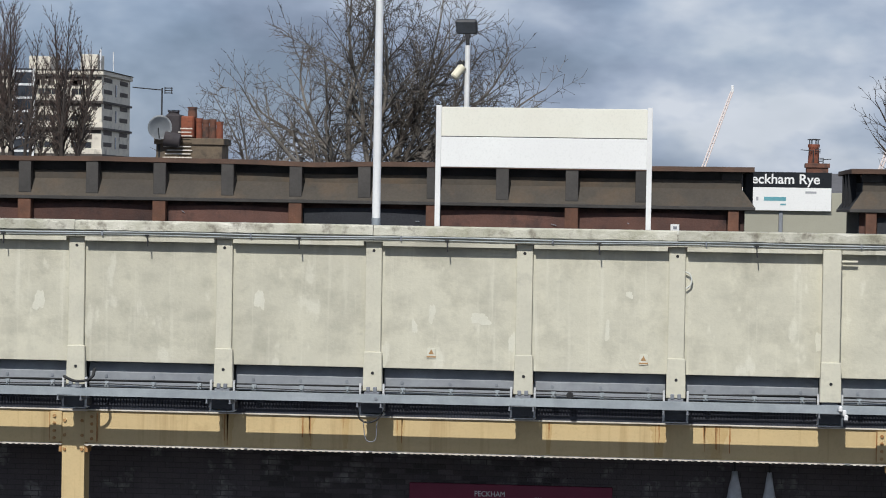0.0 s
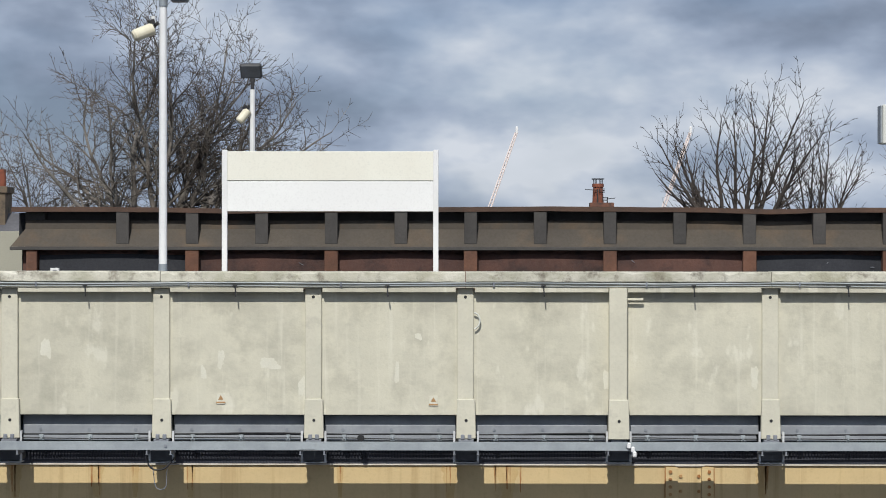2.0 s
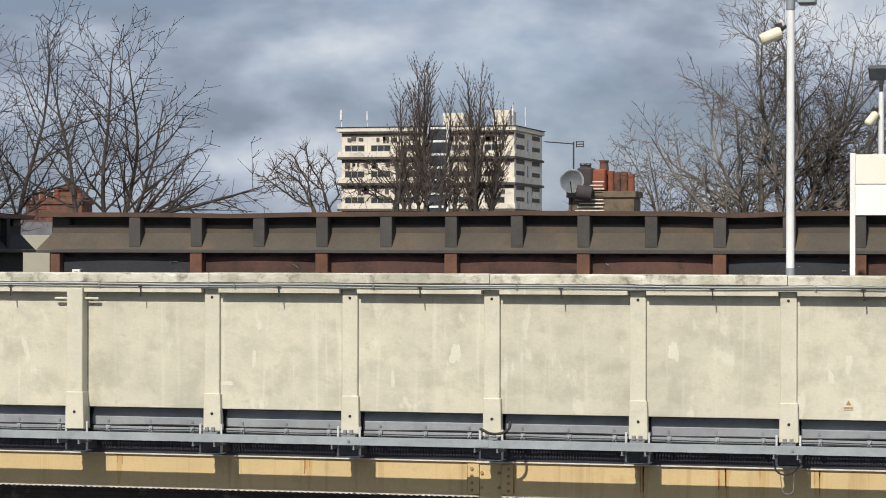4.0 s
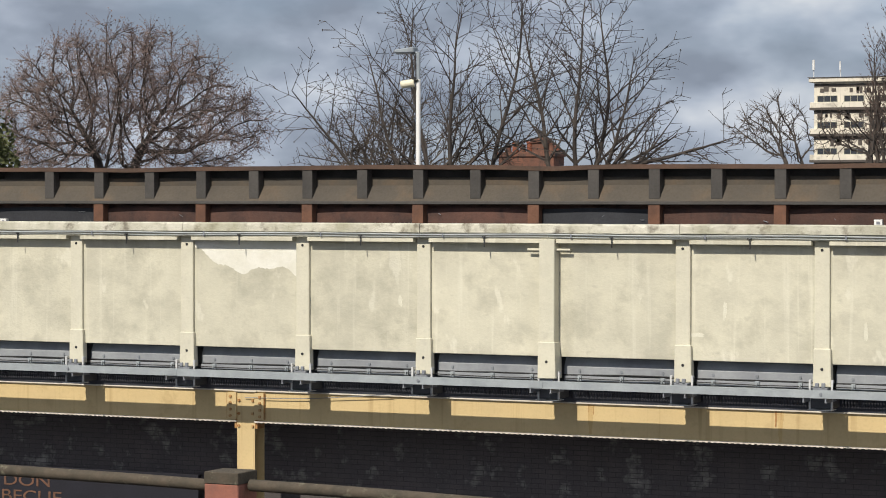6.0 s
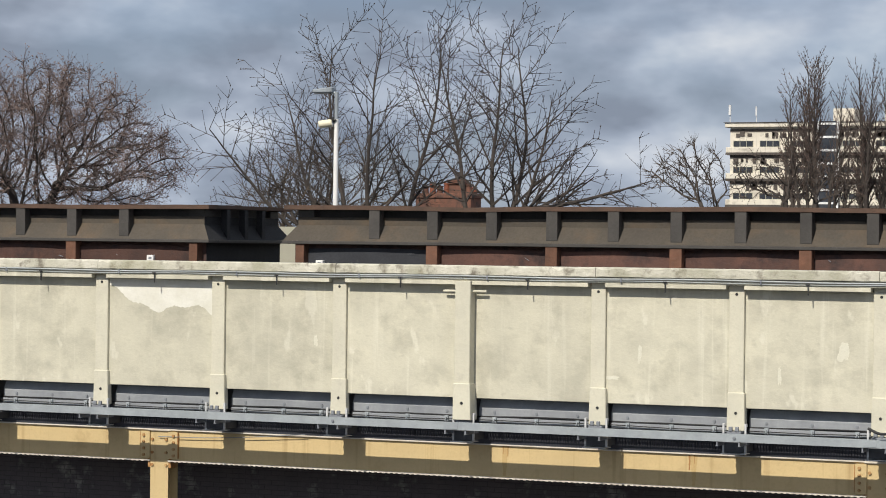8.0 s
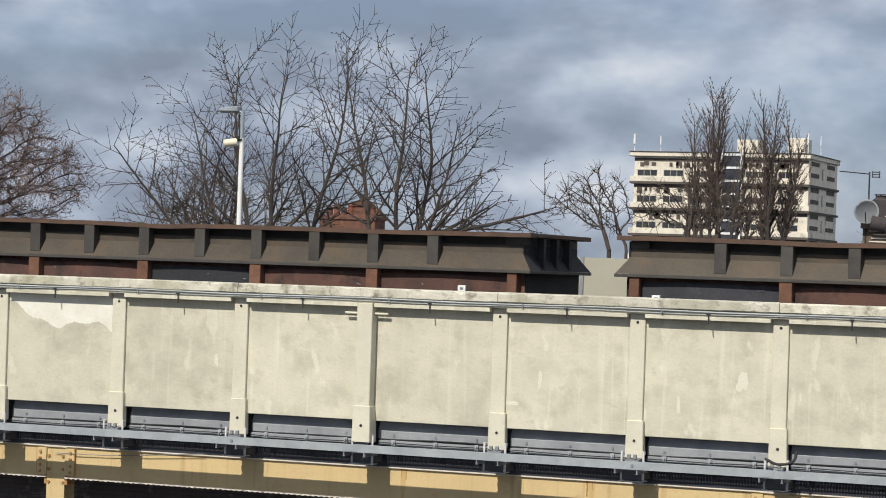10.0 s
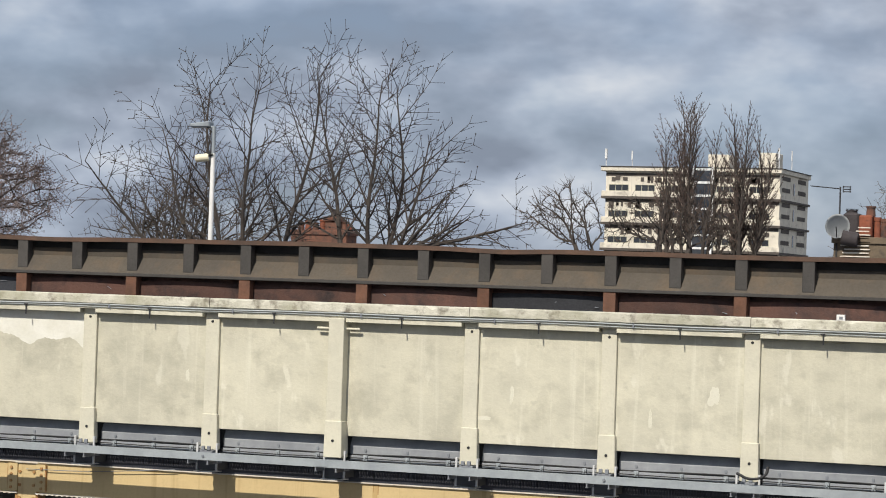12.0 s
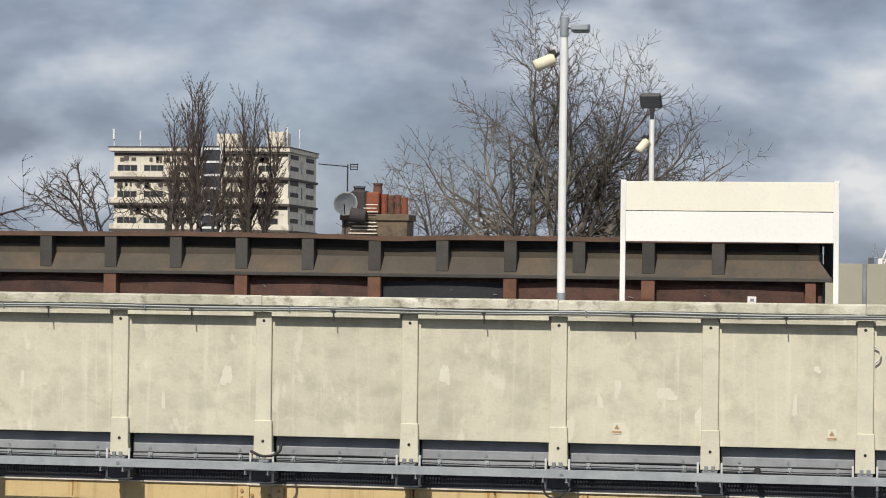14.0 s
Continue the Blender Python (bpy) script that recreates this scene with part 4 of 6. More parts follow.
# ---- far platform: fence and station sign ----
def build_far_platform():
    f = thing("fence_far", "grey-green steel panel fence behind the platform", "fence", kind="structure")
    panel = done(boxes((-0.91, 0.91, 0, 0.04, PLATFORM, 8.26), w=0.004), "panel", M["fence"])
    post = done(boxes((-0.035, 0.035, -0.03, 0.06, PLATFORM, 8.27), w=0.004), "post", M["dullsteel"])
    for i in range(-24, 14):
        part("panel", panel, None, f, at=(i * 1.895 + 3.022, 13.4, 0))
        part("post", post, None, f, at=(i * 1.895 + 3.97, 13.4, 0))
    s = thing("station_sign", "station sign with white name on a black band", "sign", at=(5.85, 13.32, 0))
    part("name_band", boxes((-0.92, 0.92, 0, 0.04, 8.345, 8.625), w=0.004), M["signblack"], s)
    part("lower_board", boxes((-0.92, 0.92, 0, 0.04, 7.92, 8.342), w=0.004), M["white_sign"], s)
    letters("Peckham Rye", 0.25, M["white_sign"], "lettering", s, (-0.665, -0.004, 8.415), stretch=1.02, bold=0.004)
    bm = bmesh.new()
    box(bm, -0.44, -0.40, -0.004, 0.002, 8.10, 8.17)
    part("print", bm, M["greyprint"], s)
    bm = bmesh.new()
    box(bm, -0.30, 0.10, -0.004, 0.002, 8.10, 8.17)
    box(bm, 0.0, 0.10, -0.004, 0.002, 8.02, 8.05)
    part("print", bm, M["teal"], s)
    bm = bmesh.new()
    box(bm, 0.45, 0.65, -0.004, 0.002, 8.24, 8.28)
    part("print", bm, M["greyprint"], s)


build_far_platform()


# ---- freight train ----
BODY, PITCH, BAY, END, RIBS = 17.906, 19.284, 1.039, 1.68, 15
TRAIN_Y, WIDE = 4.40, 3.15
TOP, LEDGE = 8.555, 7.957     # heights of the top rail and of the ledge


def rim(bm, out, z0, z1, thick, x0, x1, y0, y1):
    box(bm, x0 - out, x1 + out, y0 - out, y0 - out + thick, z0, z1)
    box(bm, x0 - out, x1 + out, y1 + out - thick, y1 + out, z0, z1)
    box(bm, x0 - out, x0 - out + thick, y0 - out + thick, y1 + out - thick, z0, z1)
    box(bm, x1 + out - thick, x1 + out, y0 - out + thick, y1 + out - thick, z0, z1)


def build_wagon():
    w = thing("freight_wagon", "grimy brown open box wagon with ribbed steel sides", "freight wagon", "train wagons")
    R = 0.20
    x0, x1, y0, y1 = R, BODY - R, R, WIDE - R       # recessed skin
    bm = bmesh.new()
    rim(bm, 0.0, LEDGE, TOP - 0.195, 0.05, x0, x1, y0, y1)
    bevel(bm, 0.012)
    part("side_skin", bm, M["wagon"], w)
    bm = bmesh.new()
    rim(bm, -0.16, LEDGE, TOP - 0.02, 0.05, x0, x1, y0, y1)
    part("inner_wall", bm, M["wagon_rib"], w)
    for cx in (x0, x1 - 0.30):
        for cy in (y0, y1 - 0.30):
            part("corner_post", boxes((cx, cx + 0.30, cy, cy + 0.30, TOP - 0.195, TOP - 0.074), w=0.006), M["wagon_rib"], w)
    # top rail, slightly dented along both sides
    bm = bmesh.new()
    rnd = random.Random(5)
    n = 60
    sag = [0.0] * (n + 1)
    for c, a, sp in ((11, -0.022, 3), (27, 0.014, 4), (38, -0.030, 2), (52, -0.012, 4)):
        for k in range(n + 1):
            sag[k] += a * math.exp(-((k - c) / sp) ** 2)
    for yy0, yy1 in ((0.02, 0.34), (WIDE - 0.34, WIDE - 0.02)):
        prev = None
        for k in range(n + 1):
            x = 0.02 + (BODY - 0.04) * k / n
            z = sag[k] + rnd.uniform(-0.002, 0.002)
            ring = [bm.verts.new((x, yy, zz + z)) for yy, zz in ((yy0, TOP - 0.072), (yy1, TOP - 0.072), (yy1, TOP), (yy0, TOP))]
            if prev:
                for q in range(4):
                    bm.faces.new((prev[q], prev[(q + 1) % 4], ring[(q + 1) % 4], ring[q]))
            else:
                bm.faces.new(ring[::-1])
            prev = ring
        bm.faces.new(prev)
    box(bm, 0.02, 0.34, 0.345, WIDE - 0.345, TOP - 0.06, TOP)
    box(bm, BODY - 0.34, BODY - 0.02, 0.345, WIDE - 0.345, TOP - 0.06, TOP)
    part("top_rail", bm, M["wagon_lip"], w, "rusty brown top rail")
    # sloped skirt all round, mitred at the corners
    bm = bmesh.new()
    lo = [(0.01, 0.01), (BODY - 0.01, 0.01), (BODY - 0.01, WIDE - 0.01), (0.01, WIDE - 0.01)]
    hi = [(x0, y0), (x1, y0), (x1, y1), (x0, y1)]
    a = [bm.verts.new((*p, LEDGE + 0.008)) for p in lo]
    b = [bm.verts.new((*p, LEDGE + 0.27)) for p in hi]
    c = [bm.verts.new((*p, LEDGE + 0.008)) for p in hi]
    for i in (0, 2):
        j = (i + 1) % 4
        bm.faces.new((a[i], a[j], b[j], b[i]))
        bm.faces.new((c[i], c[j], a[j], a[i]))
    bmesh.ops.delete(bm, geom=[v for v in bm.verts if not v.link_faces], context="VERTS")
    part("sloped_skirt", bm, M["wagon"], w)
    # the end skirts carry the shade of the ends in their black colour
    for i in (1, 3):
        bm = bmesh.new()
        j = (i + 1) % 4
        a2, b2, c2 = [[bm.verts.new((*p[k], z)) for k in (i, j)] for p, z in ((lo, LEDGE + 0.008), (hi, LEDGE + 0.27), (hi, LEDGE + 0.008))]
        bm.faces.new((a2[0], a2[1], b2[1], b2[0]))
        bm.faces.new((c2[0], c2[1], a2[1], a2[0]))
        part("end_skirt", bm, M["end_shade"], w, "end skirt blackened for its shade")
    # thin plates added over both ends, black in place of shade
    for xa in (0.150, BODY - 0.158):
        part("lower_end_plate", boxes((xa, xa + 0.008, 0.21, WIDE - 0.21, RAIL + 1.0, LEDGE - 0.046)), M["end_shade"], w, "lower end plate blackened for its shade")
    for xa in (x0 - 0.006, x1 + 0.001):
        part("end_plate", boxes((xa, xa + 0.005, y0 + 0.01, y1 - 0.01, LEDGE + 0.20, TOP - 0.2)), M["end_shade"], w, "end plate blackened for its shade")
    bm = bmesh.new()
    rim(bm, R, LEDGE - 0.045, LEDGE + 0.006, 0.35, x0, x1, y0, y1)
    bevel(bm, 0.006)
    part("ledge", bm, M["wagon_rib"], w)
    bm = boxes((0.16, BODY - 0.16, 0.22, WIDE - 0.22, RAIL + 1.0, LEDGE - 0.045))
    part("lower_body", bm, M["wagon_red"], w)
    # ribs of the upper side, both sides
    rib_bm = bmesh.new()
    pts = [(0.03, TOP - 0.07), (R + 0.01, TOP - 0.07), (R + 0.01, LEDGE + 0.02), (0.05, LEDGE + 0.02), (0.035, LEDGE + 0.06)]
    prism(rib_bm, pts, -0.095, 0.095)
    bevel(rib_bm, 0.006)
    rib = done(rib_bm, "rib", M["wagon_rib"])
    low = done(boxes((-0.10, 0.10, 0.015, 0.285, RAIL + 1.0, LEDGE - 0.045), w=0.006), "lower_rib", M["wagon_rust"])
    flip = pose(0, WIDE, 0, 0, 0, 180)
    for k in range(RIBS):
        x = END + k * BAY
        part("rib", rib, None, w, at=(x, 0, 0))
        part("rib", rib, None, w, at=Matrix.Translation((x, 0, 0)) @ flip)
        if k % 2 == 1:
            part("lower_rib", low, None, w, at=(x, 0, 0))
    for x in (0.32, BODY - 0.32):
        part("lower_rib", done(boxes((-0.08, 0.08, 0.03, 0.285, RAIL + 1.0, LEDGE - 0.045), w=0.006), "lower_rib", M["wagon_rust"]), None, w, at=(x, 0, 0))
    # lower panels between the ribs, slightly bulged
    edges = [0.32] + [END + k * BAY for k in range(1, RIBS, 2)] + [BODY - 0.32]
    for n, (a0, a1) in enumerate(zip(edges, edges[1:])):
        bm = bmesh.new()
        m = 6
        top, bot = [], []
        for j in range(m + 1):
            u = j / m
            x = a0 + 0.1 + (a1 - a0 - 0.2) * u
            y = 0.165 - 0.03 * math.sin(math.pi * u)
            top.append(bm.verts.new((x, y, LEDGE - 0.10 - 0.02 * abs(2 * u - 1))))
            bot.append(bm.verts.new((x, y, RAIL + 1.0)))
        for j in range(m):
            bm.faces.new((bot[j], bot[j + 1], top[j + 1], top[j]))
        ext = bmesh.ops.extrude_face_region(bm, geom=list(bm.faces))
        for v in ext["geom"]:
            if isinstance(v, bmesh.types.BMVert):
                v.co.y = 0.285
        part("lower_panel", bm, M["wagon_blue"] if n in (0, 5) else M["wagon_red"], w)
    for x, top in ((0.66, 7.645), (BODY - 1.18, 7.69)):
        lab = part("data_plate", boxes((x - 0.065, x + 0.065, 0.08, 0.26, top - 0.15, top), w=0.004), M["white"], w, "small white data plate")
        part("plate_print", boxes((x - 0.025, x + 0.03, 0.074, 0.079, top - 0.07, top - 0.03)), M["dullsteel"], lab)
    rs = random.Random(17)
    scuff = done(boxes((-0.04, 0.04, 0, 0.008, -0.004, 0.004)), "scuff", M["dullsteel"])
    for k in range(7):
        x = rs.uniform(1.0, BODY - 1.0)
        part("scuff", scuff, None, w, at=Matrix.Translation((x, 0.130, rs.uniform(7.63, 7.78))) @ pose(0, 0, 0, 0, rs.uniform(-40, 40), 0) @ Matrix.Diagonal((rs.uniform(0.3, 1.6), 1, rs.uniform(0.5, 1.2), 1)))
    # ends: uprights, cross rail, buffers
    for s, xe in ((-1, 0.0), (1, BODY)):
        for y in (0.75, 1.4, 2.05):
            part("end_post", boxes((xe + (0.02 if s < 0 else -0.14), xe + (0.14 if s < 0 else -0.02), y - 0.06, y + 0.06, LEDGE + 0.02, TOP - 0.075), w=0.005), M["end_shade"], w)
        for y in (0.53, 2.27):
            bm = bmesh.new()
            tube(bm, (xe - s * 0.32, y, RAIL + 1.06), (xe + s * 0.50, y, RAIL + 1.06), 0.09, n=10)
            tube(bm, (xe + s * 0.50, y, RAIL + 1.06), (xe + s * 0.55, y, RAIL + 1.06), 0.22, n=14)
            part("buffer", bm, M["dark"], w)
    # running gear
    wheel_bm = bmesh.new()
    tube(wheel_bm, (0, -0.06, 0), (0, 0.06, 0), 0.42, n=20)
    wheel = done(wheel_bm, "wheel", M["wheel"])
    for xc in (2.6, BODY - 2.6):
        g = part("bogie", boxes((xc - 1.4, xc + 1.4, 0.42, 0.54, RAIL + 0.35, RAIL + 0.75), (xc - 1.4, xc + 1.4, WIDE - 0.54, WIDE - 0.42, RAIL + 0.35, RAIL + 0.75),
                                (xc - 0.3, xc + 0.3, 0.54, WIDE - 0.54, RAIL + 0.45, RAIL + 0.998), w=0.01), M["dark"], w)
        for dx in (-0.95, 0.95):
            for y in (0.68, WIDE - 0.68):
                part("wheel", wheel, None, g, at=(xc + dx, y, RAIL + 0.42))
    return w


wagon = build_wagon()
WAGONS = {-2: wagon}
for k in range(-1, 6):
    WAGONS[k] = copy_thing(wagon, Matrix.Identity(4))


# ---- trees ----
def bare_tree(name, label, x, y, seed, bark, twig, trunk, lobes, points=900, step=0.3, reach=1.6, kill=0.42, lift=0.0,
              twigs=3, twig_len=0.5, twig_dir=(0.6, 0.0), twig_r=0.007, thick=0.02, buds=None, stems=1, inertia=0.6, jitter=0.14, spread=0.5):
    """A leafless tree whose branches grow into the lobes of its crown: (cx, cz, rx, rz) about the trunk. twig_dir: how much
    the last twigs keep their branch's way, and how much they rise (+) or droop (-)."""
    rnd = random.Random(seed)
    rng = np.random.default_rng(seed)
    vols = np.array([rx * rx * rz for _, _, rx, rz in lobes]) ** 0.8
    pts = []
    for (cx, cz, rx, rz), n in zip(lobes, (points * vols / vols.sum()).astype(int)):
        d = rng.normal(size=(n, 3))
        d /= np.linalg.norm(d, axis=1)[:, None]
        r = rng.random(n) ** 0.42
        q = d * r[:, None] * np.array([rx, 0.8 * rx, rz]) + np.array([cx, 0, cz])
        pts.append(q)
    A = np.concatenate(pts)
    A = A[A[:, 2] > trunk * 0.8]
    nodes, parent = [np.array([0.0, 0.0, 0.0])], [-1]
    tops = []
    for k in range(stems):
        lean = np.array([rnd.uniform(-.16, .16), rnd.uniform(-.16, .16), 1.0]) if stems > 1 else np.array([rnd.uniform(-.04, .04), 0, 1.0])
        p, last = nodes[0].copy(), 0
        while p[2] < trunk:
            p = p + lean * step * 1.3 + np.array([rnd.gauss(0, .02), rnd.gauss(0, .02), 0])
            nodes.append(p.copy())
            parent.append(last)
            last = len(nodes) - 1
        tops.append(last)
    near_d = np.full(len(A), 1e9)
    near_i = np.zeros(len(A), int)
    fresh = list(range(len(nodes)))
    alive = np.ones(len(A), bool)
    stall = np.zeros(len(A), int)
    sprouts = {}
    first = True
    better = np.ones(len(A), bool)
    for _ in range(160):
        if fresh:
            N = np.array([nodes[f] for f in fresh])
            D = np.linalg.norm(A[:, None, :] - N[None], axis=2)
            k = D.argmin(1)
            dm = D[np.arange(len(A)), k]
            better = dm < near_d
            near_d[better] = dm[better]
            near_i[better] = np.array(fresh)[k[better]]
        alive &= near_d > kill
        lim = reach if not first else 1e9
        if not first:
            stall[alive & (near_d < lim) & ~better] += 1
            alive &= stall < 3
        use = alive & (near_d < lim)
        if not use.any():
            use = alive & (near_d < near_d[alive].min() + 0.5) if alive.any() else use
            if not use.any():
                break
        first = False
        way = {}
        V = A[use] - np.array([nodes[i] for i in near_i[use]])
        V /= np.linalg.norm(V, axis=1)[:, None]
        for i, v in zip(near_i[use], V):
            way[i] = way.get(i, 0) + v
        fresh = []
        for i, v in sorted(way.items()):
            sprouts[i] = sprouts.get(i, 0) + 1
            if sprouts[i] > 3:
                continue
            pv = nodes[i] - nodes[parent[i]] if parent[i] >= 0 else np.array([0, 0, step])
            d = v / (np.linalg.norm(v) + 1e-6) + inertia * pv / (np.linalg.norm(pv) + 1e-6) + np.array([0, 0, lift]) + rng.normal(size=3) * jitter
            d /= np.linalg.norm(d) + 1e-6
            nodes.append(nodes[i] + d * step)
            parent.append(int(i))
            fresh.append(len(nodes) - 1)
        if len(nodes) > 9000:
            break
    n = len(nodes)
    load = np.zeros(n)
    kids = [0] * n
    for i in range(n - 1, 0, -1):
        if kids[i] == 0:
            load[i] = 1
        load[parent[i]] += load[i]
        kids[parent[i]] += 1
    radius = thick * np.power(np.maximum(load, 1), 0.46) * 0.5
    data = {"trunk": ([], []), "branchwork": ([], []), "crown": ([], [])}

    def seg(kind, p, q, r0, r1, sides):
        V, F = data[kind]
        p, q = Vector(p), Vector(q)
        d = q - p
        if d.length < 1e-5:
            return
        u = d.orthogonal().normalized()
        w = d.normalized().cross(u)
        b = len(V)
        for c, r in ((p, r0), (q, r1)):
            for i in range(sides):
                a = 2 * math.pi * i / sides
                V.append(tuple(c + u * (r * math.cos(a)) + w * (r * math.sin(a))))
        for i in range(sides):
            F.append((b + i, b + (i + 1) % sides, b + sides + (i + 1) % sides, b + sides + i))

    tips = []
    for i in range(1, n):
        r1 = radius[i]
        r0 = min(radius[parent[i]], r1 * 1.35)
        big = r1 > thick * 2.4
        seg("trunk" if big else "branchwork", nodes[parent[i]], nodes[i], r0, r1, 8 if big else 4)
        if load[i] <= 5 and nodes[i][2] > trunk:
            for _ in range(twigs if kids[i] == 0 else max(1, twigs - 2)):
                d = nodes[i] - nodes[parent[i]]
                d = d / (np.linalg.norm(d) + 1e-6) * twig_dir[0] + rng.normal(size=3) * spread
                d[2] += twig_dir[1] * 0.6
                d /= np.linalg.norm(d) + 1e-6
                p, L = nodes[i], twig_len * rnd.uniform(0.5, 1.3)
                for k in range(3):
                    d = d + rng.normal(size=3) * 0.32 * spread
                    d[2] += twig_dir[1] * 0.35
                    d /= np.linalg.norm(d) + 1e-6
                    q = p + d * L / 3
                    seg("crown", p, q, twig_r * (1 - k * 0.22), twig_r * (1 - (k + 1) * 0.22), 3)
                    p = q
                tips.append(p)
    t = thing(name, label, "tree", at=(x, y, 0))
    if buds:
        V, F = data["crown"]
        for c in tips:
            c = Vector(c)
            s = buds * rnd.uniform(0.6, 1.4)
            u = Vector((rnd.gauss(0, 1), rnd.gauss(0, 1), rnd.gauss(0, 1))).normalized()
            w = u.orthogonal().normalized()
            b = len(V)
            V += [tuple(c + u * s), tuple(c + w * s * 0.6), tuple(c - u * s), tuple(c - w * s * 0.6)]
            F += [(b, b + 1, b + 2), (b, b + 2, b + 3)]
    for nm, mt in (("trunk", bark), ("branchwork", bark), ("crown", twig)):
        V, F = data[nm]
        me = bpy.data.meshes.new(nm)
        me.from_pydata(V, [], F)
        me.materials.append(mt)
        ob = part(nm, me, None, t)
        if nm != "trunk":
            ob["kind"] = "stuff"
    return t


def fan_tree(name, label, x, y, seed, bark, twig, base_z, limbs, r0=0.07, side=(0.42, 38), ratio=0.42, depth=0.75, up=0.10, droop=0.0,
             wander=0.05, levels=3, gap=0.34, twig_r=0.008, buds=0.0, bare=0.18):
    """A leafless tree of straight limbs fanned from the head of a trunk. limbs: (degrees from upright, length, start beside the trunk,
    start above its head). side: metres between side shoots, and their angle; ratio: a side shoot's share of its limb's length."""
    rnd = random.Random(seed)
    t = thing(name, label, "tree", at=(x, y, 0))
    mesh_of = {}

    def seg(kind, p, q, a, b, sides):
        V, F = mesh_of.setdefault(kind, ([], []))
        d = q - p
        u = d.orthogonal().normalized()
        w = d.normalized().cross(u)
        n = len(V)
        for c, r in ((p, a), (q, b)):
            for i in range(sides):
                g = 2 * math.pi * i / sides
                V.append(tuple(c + u * (r * math.cos(g)) + w * (r * math.sin(g))))
        for i in range(sides):
            F.append((n + i, n + (i + 1) % sides, n + sides + (i + 1) % sides, n + sides + i))

    def bud(c):
        V, F = mesh_of.setdefault("crown", ([], []))
        u = Vector((rnd.gauss(0, 1), rnd.gauss(0, 1), rnd.gauss(0, 1))).normalized() * buds * rnd.uniform(0.6, 1.4)
        w = u.orthogonal() * 0.6
        v = u.cross(w).normalized() * u.length * 0.6
        n = len(V)
        V.extend(tuple(c + k) for k in (u, w, v, -w, -v, -u))
        F.extend((n + a, n + b, n + c2) for a, b, c2 in ((0, 1, 2), (0, 2, 3), (0, 3, 4), (0, 4, 1), (5, 2, 1), (5, 3, 2), (5, 4, 3), (5, 1, 4)))

    def shoot(kind, p, d, length, r, level):
        n = max(2, int(length / (0.30 if level < 2 else 0.17)))
        step = length / n
        run, since, flip = 0.0, rnd.uniform(0, gap), rnd.choice((-1, 1))
        for i in range(n):
            u = (i + 1) / n
            d = d + Vector((rnd.gauss(0, wander), rnd.gauss(0, wander), rnd.gauss(0, wander) + up * step * (1 if level < 2 else 0.6) - droop * step * (level + 0.3 * u)))
            d.normalize()
            q = p + d * step
            a, b = r * (1 - 0.86 * i / n), r * (1 - 0.86 * u)
            seg(kind if level == 0 else ("branchwork" if level == 1 else "crown"), p, q, max(a, twig_r * 0.55), max(b, twig_r * 0.5), (7, 4, 3, 3)[level])
            run += step
            since += step
            spacing = gap * (1.0, 0.72, 0.55, 1)[level]
            if u <= (bare if level == 0 else 0.12):
                since = min(since, spacing)
            elif level < levels:
                while since > spacing:
                    since -= spacing
                    flip = -flip
                    ang = radians(side[1] + rnd.gauss(0, 9))
                    across = d.cross(Vector((rnd.gauss(0, depth), 1, rnd.gauss(0, 0.25)))).normalized() * flip
                    if rnd.random() < 0.35:
                        across = d.cross(across).normalized() * rnd.choice((-1, 1))
                    nd = d * math.cos(ang) + across * math.sin(ang)
                    full = length * ratio * (1.12 - (0.60 if level == 0 else 0.72) * u) * rnd.uniform(0.65, 1.25)
                    if full > 0.12:
                        shoot(kind, q.copy(), nd, full, max(b * 0.62, twig_r), level + 1)
            p = q
        if buds and level >= 1:
            bud(p)

    trunk_r = r0 * 2.0
    seg("trunk", Vector((0, 0, 0)), Vector((0, 0, base_z)), trunk_r * 1.2, trunk_r, 10)
    for k, (deg, length, dx, dz) in enumerate(limbs):
        a = radians(deg + rnd.gauss(0, 2))
        d = Vector((math.sin(a), rnd.gauss(0, 0.28), math.cos(a))).normalized()
        shoot("limb %d" % k, Vector((dx, rnd.uniform(-0.3, 0.3), base_z + dz)), d, length * rnd.uniform(0.94, 1.06), r0, 0)
    for nm, (V, F) in mesh_of.items():
        nm = nm.split()[0]
        me = bpy.data.meshes.new(nm)
        me.from_pydata(V, [], F)
        me.materials.append(twig if nm == "crown" else bark)
        ob = part(nm, me, None, t)
        if nm in ("crown", "branchwork"):
            ob["kind"] = "stuff"
    return t


